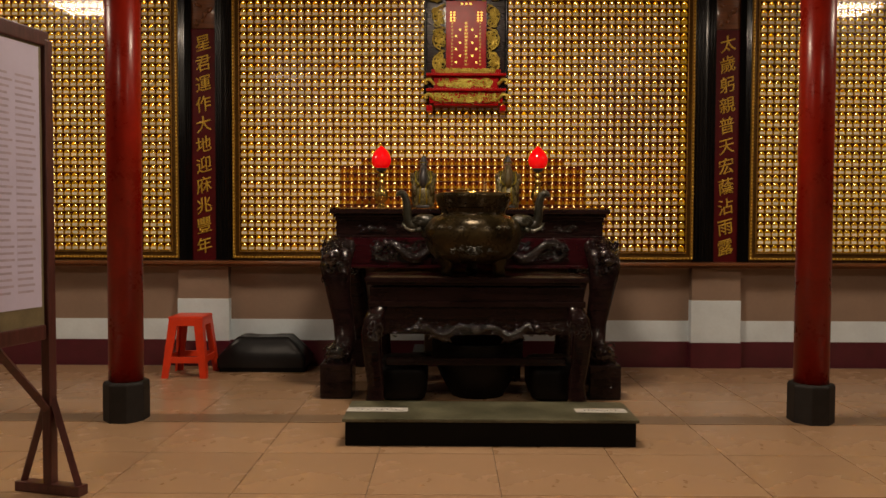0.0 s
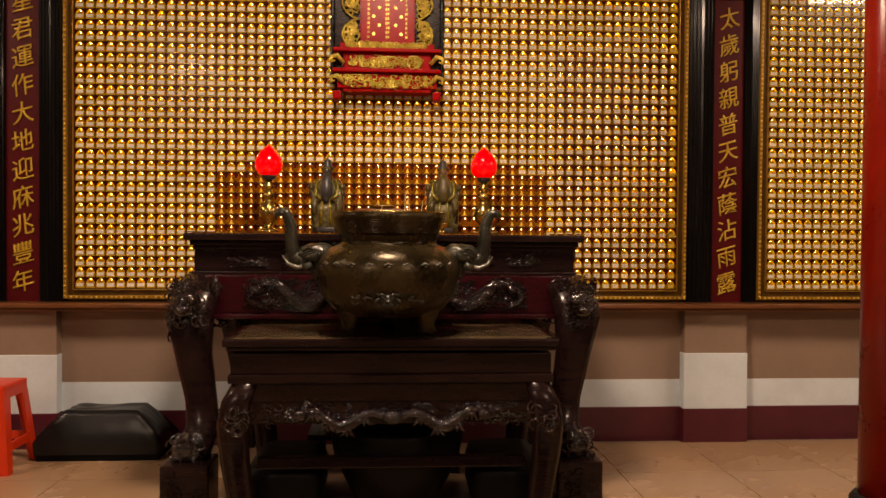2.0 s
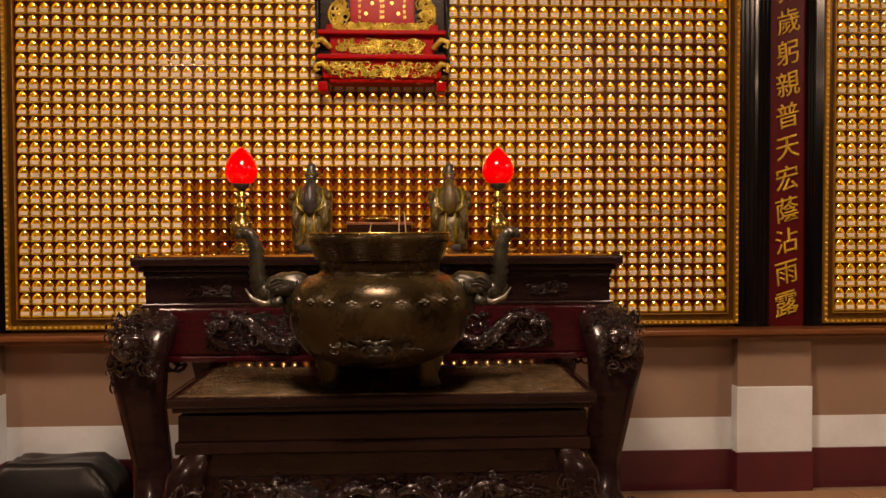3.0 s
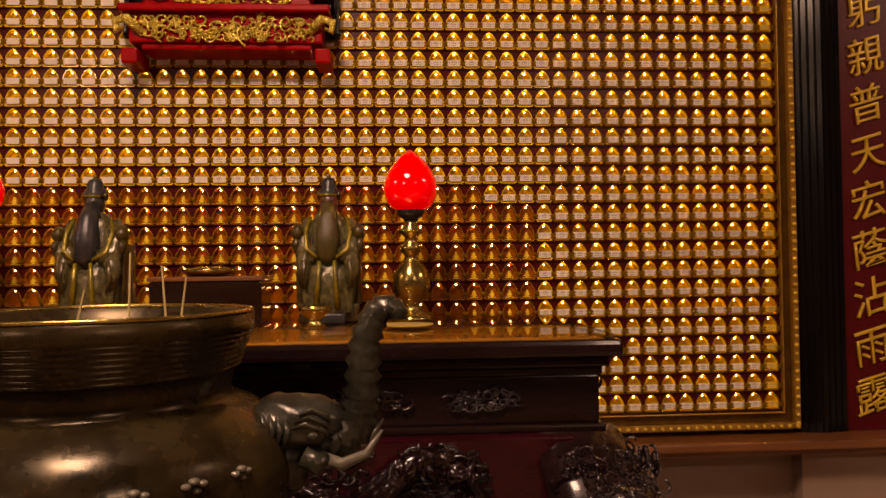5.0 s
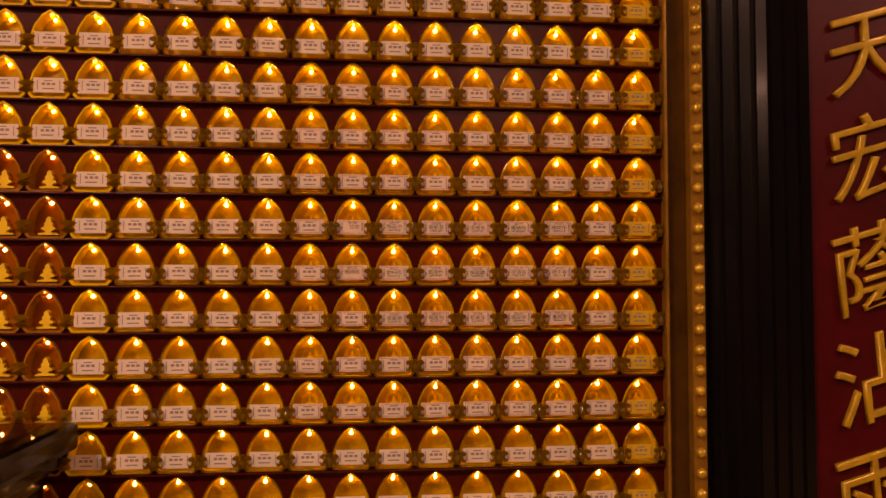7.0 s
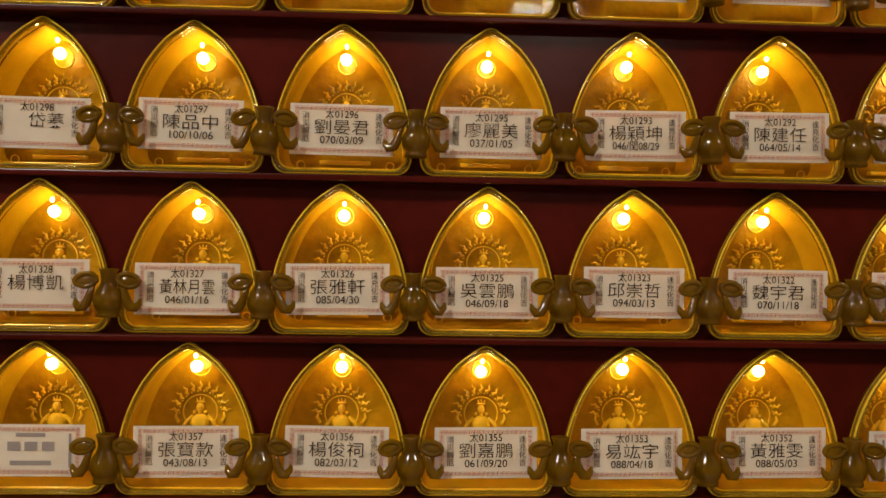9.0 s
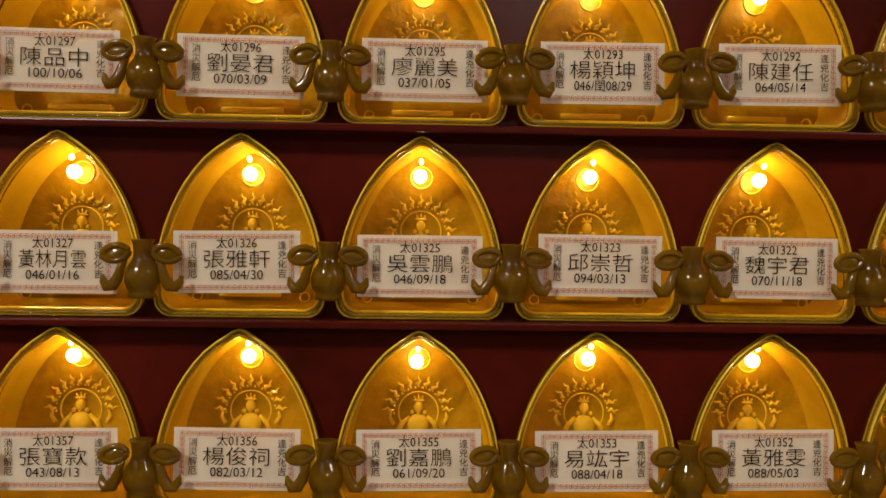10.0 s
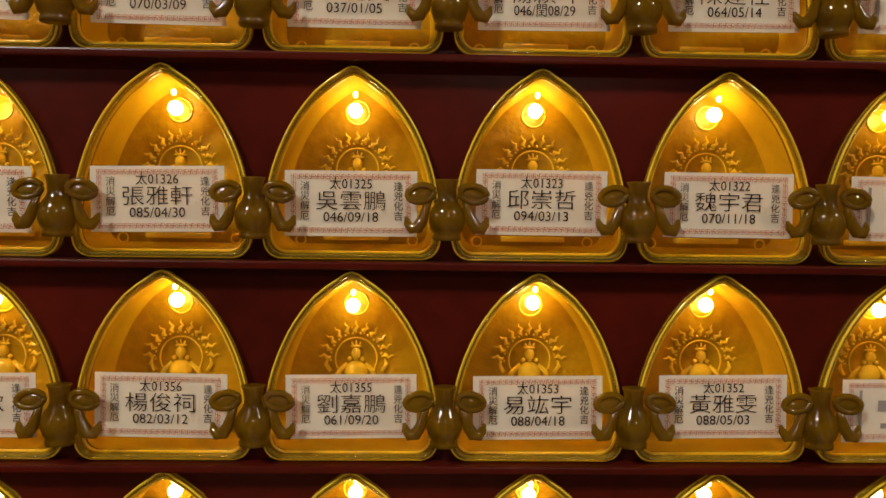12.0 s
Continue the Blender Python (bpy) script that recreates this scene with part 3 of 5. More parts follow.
NEAR_COLS, NEAR_ROWS = range(49, 62), range(0, 23)
jitter = random.Random(5)
for row in NEAR_ROWS:
    for col in NEAR_COLS:
        bx, bz = -1.83 + PX * col, ROW0 + PZ * row
        near = 53 <= col <= 61 and 5 <= row <= 12
        lamp = thing("prayer_lamp", "lit amber resin prayer lamp with a paper name label", "lamp", (bx, 0, bz), "prayer lamps on the panel")
        share("shell", shell_data, lamp)
        share("inner_wall", slope_data, lamp)
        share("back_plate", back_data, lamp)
        share("bulb", bulb_data, lamp, pose(jitter.uniform(-0.0008, 0.0008), 0, jitter.uniform(-0.0008, 0.0008)))
        kind = lamp_label(col, row, "centre")
        if near:
            share("lip_glint", rim_data, lamp)
            share("halo_relief", relief_data, lamp)
            share("clear_cover", cover_data, lamp)
        share("clip", clip_data, lamp, pose(PX / 2, 0, 0))
        if kind:
            tag = share("name_label", yellow_data if kind == "yellow" else label_data, lamp,
                        pose(jitter.uniform(-0.0006, 0.0006), 0, jitter.uniform(-0.0006, 0.0006) - 0.03, 0, jitter.uniform(-0.8, 0.8), 0) @ Matrix.Translation((0, 0, 0.03)))
            if near and kind == "paper":
                share("fret_border", border_data, tag)
            if (col, row) in READABLE:
                number, title, date = READABLE[(col, row)]
                lettering("number_print", "太" + number, 0.0042, 0, -0.0258, tag, 0.0132)
                lettering("name_print", title, 0.0066, 0 if len(title) > 2 else 0.0038, -0.0313, tag, 0.0217 if len(title) > 2 else 0.0138)
                if date:
                    lettering("date_print", date, 0.0044, 0, -0.0362, tag, 0.0172 if len(date) < 10 else 0.0192)
                lettering("blessing_print", "消\n災\n解\n厄", 0.0031, -0.0144, -0.0312, tag)
                lettering("blessing_print", "逢\n兇\n化\n吉", 0.0031, 0.0149, -0.0312, tag)
            else:
                share("label_print", bars_data, tag)



def pierced_board(start, count, x0, x1, z0):
    """One long board of a row, with an arched hole for each lamp and a thin raised lower edge."""
    bm = bmesh.new()
    shape = arch(0.985, 2)
    cz = -0.02
    lo, hi = -0.0523, PZ - 0.0523 - 0.0006
    outer = []
    for x, z in shape:
        k = min((PX / 2) / abs(x) if abs(x) > 1e-6 else 9e9, ((hi if z > cz else lo) - cz) / (z - cz) if abs(z - cz) > 1e-6 else 9e9)
        outer.append([x * k, cz + (z - cz) * k])
    for qx, qz in ((-PX / 2, lo), (PX / 2, lo), (PX / 2, hi), (-PX / 2, hi)):
        best = min(range(len(outer)), key=lambda i: (outer[i][0] - qx) ** 2 + (outer[i][1] - qz) ** 2)
        outer[best] = [qx, qz]
    n = len(shape)
    for c in range(count):
        ox, oz = start + PX * c, z0 + 0.0523
        a = [bm.verts.new((ox + x, 0.005, oz + z)) for x, z in shape]
        b = [bm.verts.new((ox + x, 0.005, oz + z)) for x, z in outer]
        for i in range(n):
            bm.faces.new((a[i], b[i], b[(i + 1) % n], a[(i + 1) % n]))
    box(bm, x0, start - PX / 2, 0.005, 0.03, z0, z0 + PZ - 0.0006)
    box(bm, start + PX * (count - 0.5), x1, 0.005, 0.03, z0, z0 + PZ - 0.0006)
    box(bm, x0, x1, -0.0030, 0.03, z0 - 0.0008, z0 + 0.0018, 0.0007)
    return bm


def low_relief(bm, outline, peak, y):
    """A small form that rises from its outline to one rounded peak."""
    ring = [bm.verts.new((x, y, z)) for x, z in outline]
    top = bm.verts.new(peak)
    for i in range(len(ring)):
        bm.faces.new((ring[i], top, ring[(i + 1) % len(ring)]))


# the rest of the lamps, too many to pick out one by one
for panel, (start, count) in PANELS.items():
    shells, bulbs, backs, labels, yellows, clips, brown, brown_backs, prints = (bmesh.new() for _ in range(9))
    for row in range(ROWS):
        for col in range(count):
            if panel == "centre" and col in NEAR_COLS and row in NEAR_ROWS:
                continue
            ox, oz = start + PX * col, ROW0 + PZ * row
            if panel == "centre" and abs(ox) < 0.30 and oz > 2.22:
                continue
            kind = lamp_label(col, row, panel)
            ring = shell_mesh(shells if kind else brown, ox, oz, 2)
            bulb_mesh(bulbs, ox + jitter.uniform(-0.001, 0.001), oz + jitter.uniform(-0.001, 0.001))
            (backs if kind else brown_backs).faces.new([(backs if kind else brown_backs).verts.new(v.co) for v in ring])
            if kind:
                target = yellows if kind == "yellow" else labels
                dx, dz = jitter.uniform(-0.0007, 0.0007), jitter.uniform(-0.0006, 0.0006)
                sheet_face(target, ox - LABEL_X + dx, ox + LABEL_X + dx, -0.0006, oz + LABEL_BOT + dz, oz + LABEL_TOP + dz)
                if panel == "centre" and col >= 30:
                    for u0, u1, w0, w1 in PRINT_BARS:
                        sheet_face(prints, ox + u0, ox + u1, -0.0010, oz + w0, oz + w1)
            else:
                # small gilded seated figure inside an unlabelled lamp, missing from a few
                if not (4 <= row <= 6 and (30 <= col <= 43 or 16 <= col <= 20)):
                    tiers = ((0.0135, -0.0445), (0.0130, -0.0425), (0.0040, -0.0410), (0.0045, -0.0385), (0.0100, -0.0365), (0.0085, -0.0340), (0.0050, -0.0325), (0.0058, -0.0285), (0.0030, -0.0255), (0.0034, -0.0225), (0.0, -0.0190))
                    prism(clips, [(ox + w, oz + z) for w, z in tiers] + [(ox - w, oz + z) for w, z in tiers[-2::-1]], 0.008, 0.018, cap_back=False, mat=1)
            cx = ox + PX / 2
            low_relief(clips, [(cx - 0.012, oz - 0.028), (cx - 0.004, oz - 0.0245), (cx + 0.004, oz - 0.0245), (cx + 0.012, oz - 0.028), (cx + 0.005, oz - 0.033), (cx + 0.011, oz - 0.039), (cx, oz - 0.043), (cx - 0.011, oz - 0.039), (cx - 0.005, oz - 0.033)],
                       (cx, -0.0075, oz - 0.035), -0.001)
    root = thing("lamp_panel_" + panel, "dense rows of lit amber prayer lamps with paper name labels", "lamp panel", (0, 0, 0), kind="structure")
    for nm, mesh_bm, mat in (("lamp_shells", shells, AMBER), ("bulbs", bulbs, GLOW), ("back_plates", backs, AMBER_SHADED), ("name_labels", labels, PAPER), ("yellow_name_labels", yellows, PAPER_YELLOW), ("clips", clips, [CLIP_MAT, FIGURE_GOLD]), ("brown_shells", brown, AMBER_BROWN_RIM), ("brown_back_plates", brown_backs, AMBER_BROWN), ("label_prints", prints, INK_FAINT)):
        if len(mesh_bm.verts) == 0:
            mesh_bm.free()
            continue
        ob = part(nm, mesh_bm, mat, root)
        ob["kind"] = "stuff"
    x0, x1 = start - 0.036, start + PX * (count - 1) + 0.036
    for row in range(ROWS):
        z0 = ROW0 + PZ * row - 0.0523
        part("row_board", pierced_board(start, count, x0, x1, z0), MAROON_BOARD, root)
    part("back_board", boxed(x0, x1, 0.030, 0.045, ROW0 - 0.0523, ROW0 - 0.0523 + PZ * ROWS), MAROON_BOARD, root)
    # gilded frame with a beaded edge
    zb, zt = ROW0 - 0.058, ROW0 + PZ * (ROWS - 1) + 0.05
    frame_ob = part("panel_frame", bmesh.new(), GOLD, root, "gilded picture frame with a beaded edge")
    bm = bmesh.new()
    cove = bmesh.new()
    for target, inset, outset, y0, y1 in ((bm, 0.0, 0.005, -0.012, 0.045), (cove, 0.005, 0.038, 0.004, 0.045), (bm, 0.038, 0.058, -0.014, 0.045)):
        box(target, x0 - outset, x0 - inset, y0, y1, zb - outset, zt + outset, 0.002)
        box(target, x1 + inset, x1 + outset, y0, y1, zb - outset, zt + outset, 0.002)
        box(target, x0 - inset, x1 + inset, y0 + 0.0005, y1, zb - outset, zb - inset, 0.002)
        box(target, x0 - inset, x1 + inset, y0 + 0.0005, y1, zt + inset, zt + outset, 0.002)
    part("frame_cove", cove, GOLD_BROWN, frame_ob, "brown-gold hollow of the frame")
    bm.to_mesh(frame_ob.data)
    bm.free()
    bm = bmesh.new()

    def bead(x, z, r):
        m = Matrix.Translation((x, -0.016, z)) @ Matrix.Diagonal((r, r * 0.8, r, 1))
        bmesh.ops.create_icosphere(bm, subdivisions=1, radius=1, matrix=m)

    z = zb - 0.04
    while z < zt:
        bead(x0 - 0.048, z, 0.0088)
        bead(x1 + 0.048, z, 0.0088)
        z += 0.0296
    x = x0 - 0.04
    while x < x1 + 0.05:
        bead(x, zb - 0.048, 0.0088)
        x += 0.0296
    beads = part("frame_beads", bm, GOLD_LEAF, frame_ob, smooth=True)
    beads["kind"] = "stuff"
    if panel != "centre":
        pane = part("glass_pane", glass_sheet(x0 - 0.004, x1 + 0.004, -0.0085, -0.0055, zb - 0.004, zt + 0.004, "y"), GLASS_FRONT, root, "clear reflective glass pane")
        pane.visible_shadow = False

# ---- couplet boards ----
COUPLETS = ((2.200, 0.272, 0.194, "太歲躬親普天宏蔭沾雨露"), (-2.170, 0.209, 0.244, "星君運作大地迎庥兆豐年"))
for cx, reach_west, reach_east, words in COUPLETS:
    root = thing("couplet_board", "tall black moulded board with a crimson strip of gilded characters", "couplet board", (cx, 0.034, 0.886), "couplet boards")
    for sgn in (-1, 1):
        # fluted moulding drawn as a stepped section, then raised
        inner_x, outer_x = 0.101, reach_east if sgn > 0 else reach_west
        section = []
        steps = 14
        for i in range(steps + 1):
            u = i / steps
            section.append((inner_x + (outer_x - inner_x) * u, -0.045 + 0.03 * abs(u - 0.45) + (0.007 if i % 2 else 0)))
        bm = bmesh.new()
        pts = section + [(outer_x, 0.05), (inner_x, 0.05)]
        lo = [bm.verts.new((sgn * x, y, 0)) for x, y in pts]
        hi = [bm.verts.new((sgn * x, y, 2.70)) for x, y in pts]
        for i in range(len(pts)):
            j = (i + 1) % len(pts)
            bm.faces.new((lo[i], lo[j], hi[j], hi[i]) if sgn > 0 else (lo[j], lo[i], hi[i], hi[j]))
        bm.faces.new(hi)
        bm.faces.new(lo[::-1])
        bmesh.ops.recalc_face_normals(bm, faces=bm.faces)
        part("fluted_moulding", bm, BLACK_WOOD, root, "black lacquered fluted moulding")
    part("red_strip", boxed(-0.1, 0.1, -0.018, 0.05, 0, 1.93, 0.003), RED_BOARD, root, "crimson lacquer strip")
    bm = bmesh.new()
    box(bm, -0.1, 0.1, -0.01, 0.05, 1.935, 2.70, 0.004)
    rnd = random.Random(11)
    for k in range(46):
        blob(bm, rnd.uniform(-0.08, 0.08), -0.014, rnd.uniform(1.96, 2.66), rnd.uniform(0.012, 0.03), 0.018, rnd.uniform(0.012, 0.034), 8, 6)
    part("carved_top", bm, LEDGE_WOOD, root, "brown carved wood ornament", smooth=True)
    for k, ch in enumerate(words):
        mesh = text_mesh(ch, 0.141, 0.002, 0.0034, resolution=4, fat=-0.0030)
        mesh.materials.clear()
        mesh.materials.append(GOLD_CHAR)
        slant = Matrix.Identity(4)
        slant[2][0], slant[0][0], slant[0][2] = 0.27, 0.94, -0.08
        mesh.transform(slant)
        share("character", mesh, root, pose(0, -0.022, 1.805 - 0.1690 * k))

# ---- hanging tablet ----
tablet = thing("carved_tablet", "scarlet and gilded carved wall tablet with small lit dots", "tablet", (0.022, 0, 2.165), "")
part("backing", boxed(-0.33, 0.33, -0.03, 0.02, 0.06, 1.10, 0.006), ROSEWOOD, tablet, "dark backing board")
part("red_field", boxed(-0.165, 0.165, -0.075, -0.03, 0.30, 0.86, 0.004), RED_PAINT, tablet, "scarlet field with gilt dots")
for k in range(3):
    for sgn in (-1, 1):
        bm = bmesh.new()
        zc = 0.36 + 0.19 * k
        pts = [(sgn * (0.172 + 0.102 * math.sin(math.pi * u) ** 0.6), -0.06, zc - 0.097 + 0.194 * u) for u in [i / 14 for i in range(15)]]
        tube(bm, pts, [0.006] * 15, 6)
        carving(bm, min(sgn * 0.195, sgn * 0.250), max(sgn * 0.195, sgn * 0.250), zc - 0.062, zc + 0.062, -0.052, 30, k * 2 + sgn + 40, 0.034, 1.0)
        for j in range(4):
            tube(bm, [(sgn * 0.178, -0.05, zc - 0.06 + 0.03 * j), (sgn * (0.215 + 0.01 * (j % 2)), -0.056, zc - 0.045 + 0.03 * j), (sgn * 0.262, -0.052, zc - 0.055 + 0.038 * j)], [0.004, 0.006, 0.003], 6)
        blob(bm, sgn * 0.222, -0.055, zc, 0.016, 0.012, 0.014, 10, 8)
        part("side_scroll", bm, GOLD_CARVED, tablet, "pierced gilded scroll", smooth=True)
bm = bmesh.new()
rnd = random.Random(3)
for j in range(90):
    a = rnd.uniform(-0.30, 0.30)
    blob(bm, a, -0.055 + rnd.uniform(-0.02, 0.01), rnd.uniform(0.87, 1.08 - 0.25 * abs(a)), rnd.uniform(0.012, 0.03), 0.02, rnd.uniform(0.012, 0.028), 7, 5)
part("crest", bm, GOLD_CARVED, tablet, "gilded carved crest", smooth=True)
for k, zc in enumerate((0.625, 0.573, 0.520, 0.467, 0.414, 0.361)):
    for sgn in (-1, 1):
        part("lit_dot", blob(bmesh.new(), sgn * (0.083 if k % 2 else 0.050), -0.077, zc, 0.009, 0.006, 0.009, 8, 6), DOT_LIGHT, tablet, "small lit yellow lamp", smooth=True)
for i in range(4):
    for sgn in (-1, 1):
        for j in range(2):
            part("lit_dot", blob(bmesh.new(), sgn * (0.125 - 0.028 * j), -0.077, 0.70 + 0.022 * i, 0.009, 0.006, 0.009, 8, 6), DOT_LIGHT, tablet, "small lit yellow lamp", smooth=True)
for i in range(3):
    part("lit_dot", blob(bmesh.new(), -0.035 + 0.035 * i, -0.077, 0.835, 0.010, 0.006, 0.010, 8, 6), DOT_LIGHT, tablet, "small lit yellow lamp", smooth=True)
bm = bmesh.new()
for i in range(13):
    for x, w in ((0, 0.016), (-0.115, 0.008), (0.115, 0.008)):
        box(bm, x - w * rnd.uniform(0.5, 0.9), x - w * rnd.uniform(0.0, 0.2), -0.0765, -0.075, 0.335 + 0.028 * i, 0.350 + 0.028 * i)
        box(bm, x + w * rnd.uniform(0.0, 0.2), x + w * rnd.uniform(0.5, 0.9), -0.0765, -0.075, 0.337 + 0.028 * i, 0.350 + 0.028 * i)
part("inscription", bm, GOLD, tablet, "small unreadable gilt writing")
for z0, z1, w, d in ((0.237, 0.260, 0.325, 0.15), (0.262, 0.30, 0.285, 0.10), (0.135, 0.237, 0.265, 0.115), (0.112, 0.135, 0.325, 0.160), (0.020, 0.112, 0.30, 0.13), (0.0, 0.020, 0.265, 0.12)):
    part("base_step", boxed(-w, w, -d, 0.02, z0, z1, 0.006), RED_PAINT, tablet, "scarlet base step")
for z0, z1, w, d in ((0.268, 0.30, 0.24, 0.106), (0.148, 0.215, 0.21, 0.121), (0.022, 0.100, 0.265, 0.136)):
    bm = bmesh.new()
    rnd = random.Random(int(z0 * 1000))
    carving(bm, -w, w, z0 + 0.006, z1 - 0.006, -d, 150, int(z0 * 1000) + 7, 0.024, 0.8)
    for j in range(24):
        blob(bm, rnd.uniform(-w, w), -d, rnd.uniform(z0, z1), rnd.uniform(0.006, 0.012), 0.008, rnd.uniform(0.004, 0.008), 7, 5)
    part("gilded_band", bm, GOLD_CARVED, tablet, "gilded carved band", smooth=True)
for sgn in (-1, 1):
    for z0 in (0.05, 0.17):
        bm = bmesh.new()
        tube(bm, [(sgn * 0.26, -0.13, z0), (sgn * 0.30, -0.15, z0 + 0.04), (sgn * 0.335, -0.15, z0 + 0.03), (sgn * 0.33, -0.15, z0 + 0.0), (sgn * 0.31, -0.15, z0 + 0.01)], [0.014, 0.016, 0.014, 0.012, 0.006], 8)
        part("corner_scroll", bm, GOLD_CARVED, tablet, smooth=True)
    part("foot", boxed(sgn * 0.30 - 0.025, sgn * 0.30 + 0.025, -0.13, 0.0, -0.045, 0.005, 0.008), RED_PAINT, tablet)
    bm = bmesh.new()
    tube(bm, [(sgn * 0.335, -0.03, 0.06 + 0.02 * i) for i in range(53)], [0.013 + 0.004 * (i % 2) for i in range(53)], 8)
    part("twisted_post", bm, BLACK_WOOD, tablet, "dark twisted post", smooth=True)

# ---- red columns ----
for cx, cy in ((-2.085, -1.76), (2.105, -1.73)):
    col = thing("red_column", "red lacquered round column on a dark octagonal stone base", "column", (cx, cy, 0), "hall columns")
    part("shaft", lathe(bmesh.new(), [(0.101, 0.24), (0.101, 3.62)], 48), COLUMN_RED, col, smooth=True)
    bm = lathe(bmesh.new(), [(0.135, 0.0), (0.135, 0.225), (0.126, 0.24)], 8)
    bmesh.ops.rotate(bm, verts=bm.verts, cent=(0, 0, 0), matrix=Matrix.Rotation(math.pi / 8, 3, "Z"))
    bmesh.ops.bevel(bm, geom=[e for e in bm.edges], offset=0.004, segments=1, affect="EDGES")
    part("stone_base", bm, STONE_DARK, col, "dark grey octagonal stone base")


# ---- altar table ----
def sweep_leg(bm, path, widths, depths):
    """A leg with a rectangular, rounded section along an S-shaped path."""
    rings = []
    for (x, y, z), w, d in zip(path, widths, depths):
        ring = []
        for a in range(12):
            t = 2 * math.pi * a / 12
            cx, cy = math.cos(t), math.sin(t)
            k = 1 / max(abs(cx), abs(cy)) ** 0.7
            ring.append(bm.verts.new((x + w * cx * k, y + d * cy * k, z)))
        rings.append(ring)
    for a, b in zip(rings, rings[1:]):
        for i in range(12):
            bm.faces.new((a[i], a[(i + 1) % 12], b[(i + 1) % 12], b[i]))
    bm.faces.new(rings[0][::-1])
    bm.faces.new(rings[-1])
    bmesh.ops.recalc_face_normals(bm, faces=bm.faces)
    return bm


def dragon(bm, x0, x1, zc, y, amp=0.042, fat=1.0):
    """A sinuous scaled body with crest, legs and head in relief."""
    n = 40
    pts, rad = [], []
    for i in range(n):
        u = i / (n - 1)
        x = x0 + (x1 - x0) * u
        pts.append((x, y - 0.01 * math.cos(u * 9), zc + amp * math.sin(u * 8.5 + 0.5) * (0.6 + 0.4 * u)))
        rad.append(fat * (0.008 + 0.020 * math.sin(math.pi * min(1, u * 0.9 + 0.08))) * (1.0 + 0.14 * (i % 2)))
    tube(bm, pts, rad, 9)
    for i in range(2, n - 1, 2):
        p = pts[i]
        tube(bm, [(p[0], p[1] - 0.004, p[2] + rad[i] * 0.8), (p[0] + 0.006, p[1] - 0.004, p[2] + rad[i] + 0.013)], [0.005, 0.001], 5)
    for u in (9, 17, 26, 33):
        p = pts[u]
        for k in (-1, 0, 1):
            tube(bm, [(p[0], p[1] - 0.012, p[2]), (p[0] + 0.02 * k, p[1] - 0.016, p[2] - 0.035), (p[0] + 0.035 * k, p[1] - 0.012, p[2] - 0.05)], [0.010, 0.007, 0.002], 6)
    hx, hy, hz = pts[-1]
    blob(bm, hx, hy - 0.012, hz, 0.034, 0.022, 0.026, 10, 8)
    s = 1 if x1 > x0 else -1
    blob(bm, hx + s * 0.03, hy - 0.012, hz - 0.008, 0.022, 0.016, 0.013, 8, 6)
    for k in range(4):
        tube(bm, [(hx, hy - 0.01, hz + 0.015), (hx - s * 0.03, hy - 0.012, hz + 0.03 + 0.012 * k), (hx - s * 0.06, hy - 0.008, hz + 0.012 * k + 0.02)], [0.007, 0.005, 0.001], 5)
    return bm


AF, AB, AT = -0.87, -0.024, 1.315
altar = thing("altar_table", "high dark rosewood altar table with carved dragons and lion feet", "altar table", (0.035, 0, 0))
part("tabletop", boxed(-1.012, 1.012, AF - 0.02, AB + 0.01, AT - 0.045, AT - 0.008, 0.01), ROSEWOOD, altar, "dark moulded top edge")
part("top_panel", boxed(-0.975, 0.975, AF + 0.012, AB - 0.012, AT - 0.009, AT - 0.0065), ALTAR_TOP, altar, "brown panel under the glass")
glass = part("glass_sheet", glass_sheet(-1.006, 1.006, AF - 0.015, AB, AT - 0.006, AT, "z"), GLASS_TOP, altar, "clear glass sheet")
for z0, z1, o in ((1.245, 1.27, -0.012), (1.225, 1.245, -0.03), (1.115, 1.225, -0.04), (1.098, 1.115, -0.022)):
    part("waist_band", boxed(-0.995 - o * 0.6, 0.995 + o * 0.6, AF - o, AB, z0, z1, 0.005), ROSEWOOD, altar, "dark waist moulding")
for x0, x1 in ((-0.79, -0.62), (-0.53, -0.37), (-0.18, 0.18), (0.37, 0.53), (0.62, 0.79)):
    bm = bmesh.new()
    carving(bm, x0, x1, 1.148, 1.192, AF + 0.036, 34, int(x0 * 100) + 90, 0.024)
    part("waist_carving", bm, ROSEWOOD_CARVED, altar, "small carved scrolls", smooth=True)
for sgn in (-1, 1):
    bm = carving(bmesh.new(), AF + 0.08, AB - 0.08, 1.125, 1.215, 0.0, 110, 130 + sgn, 0.026, 1.0)
    bm.transform(Matrix.Translation((sgn * 0.978, 0, 0)) @ Matrix.Rotation(math.pi / 2, 4, "Z"))
    part("waist_carving", bm, ROSEWOOD_CARVED, altar, "small carved scrolls on the end of the table", smooth=True)
part("red_apron", boxed(-0.90, 0.90, AF - 0.015, AF + 0.03, 0.905, 1.098, 0.006), ROSEWOOD_RED, altar, "dark red carved apron")
part("apron_moulding", boxed(-0.88, 0.88, AF - 0.03, AF + 0.03, 0.878, 0.905, 0.008), ROSEWOOD_RED, altar, "dark red lower moulding")
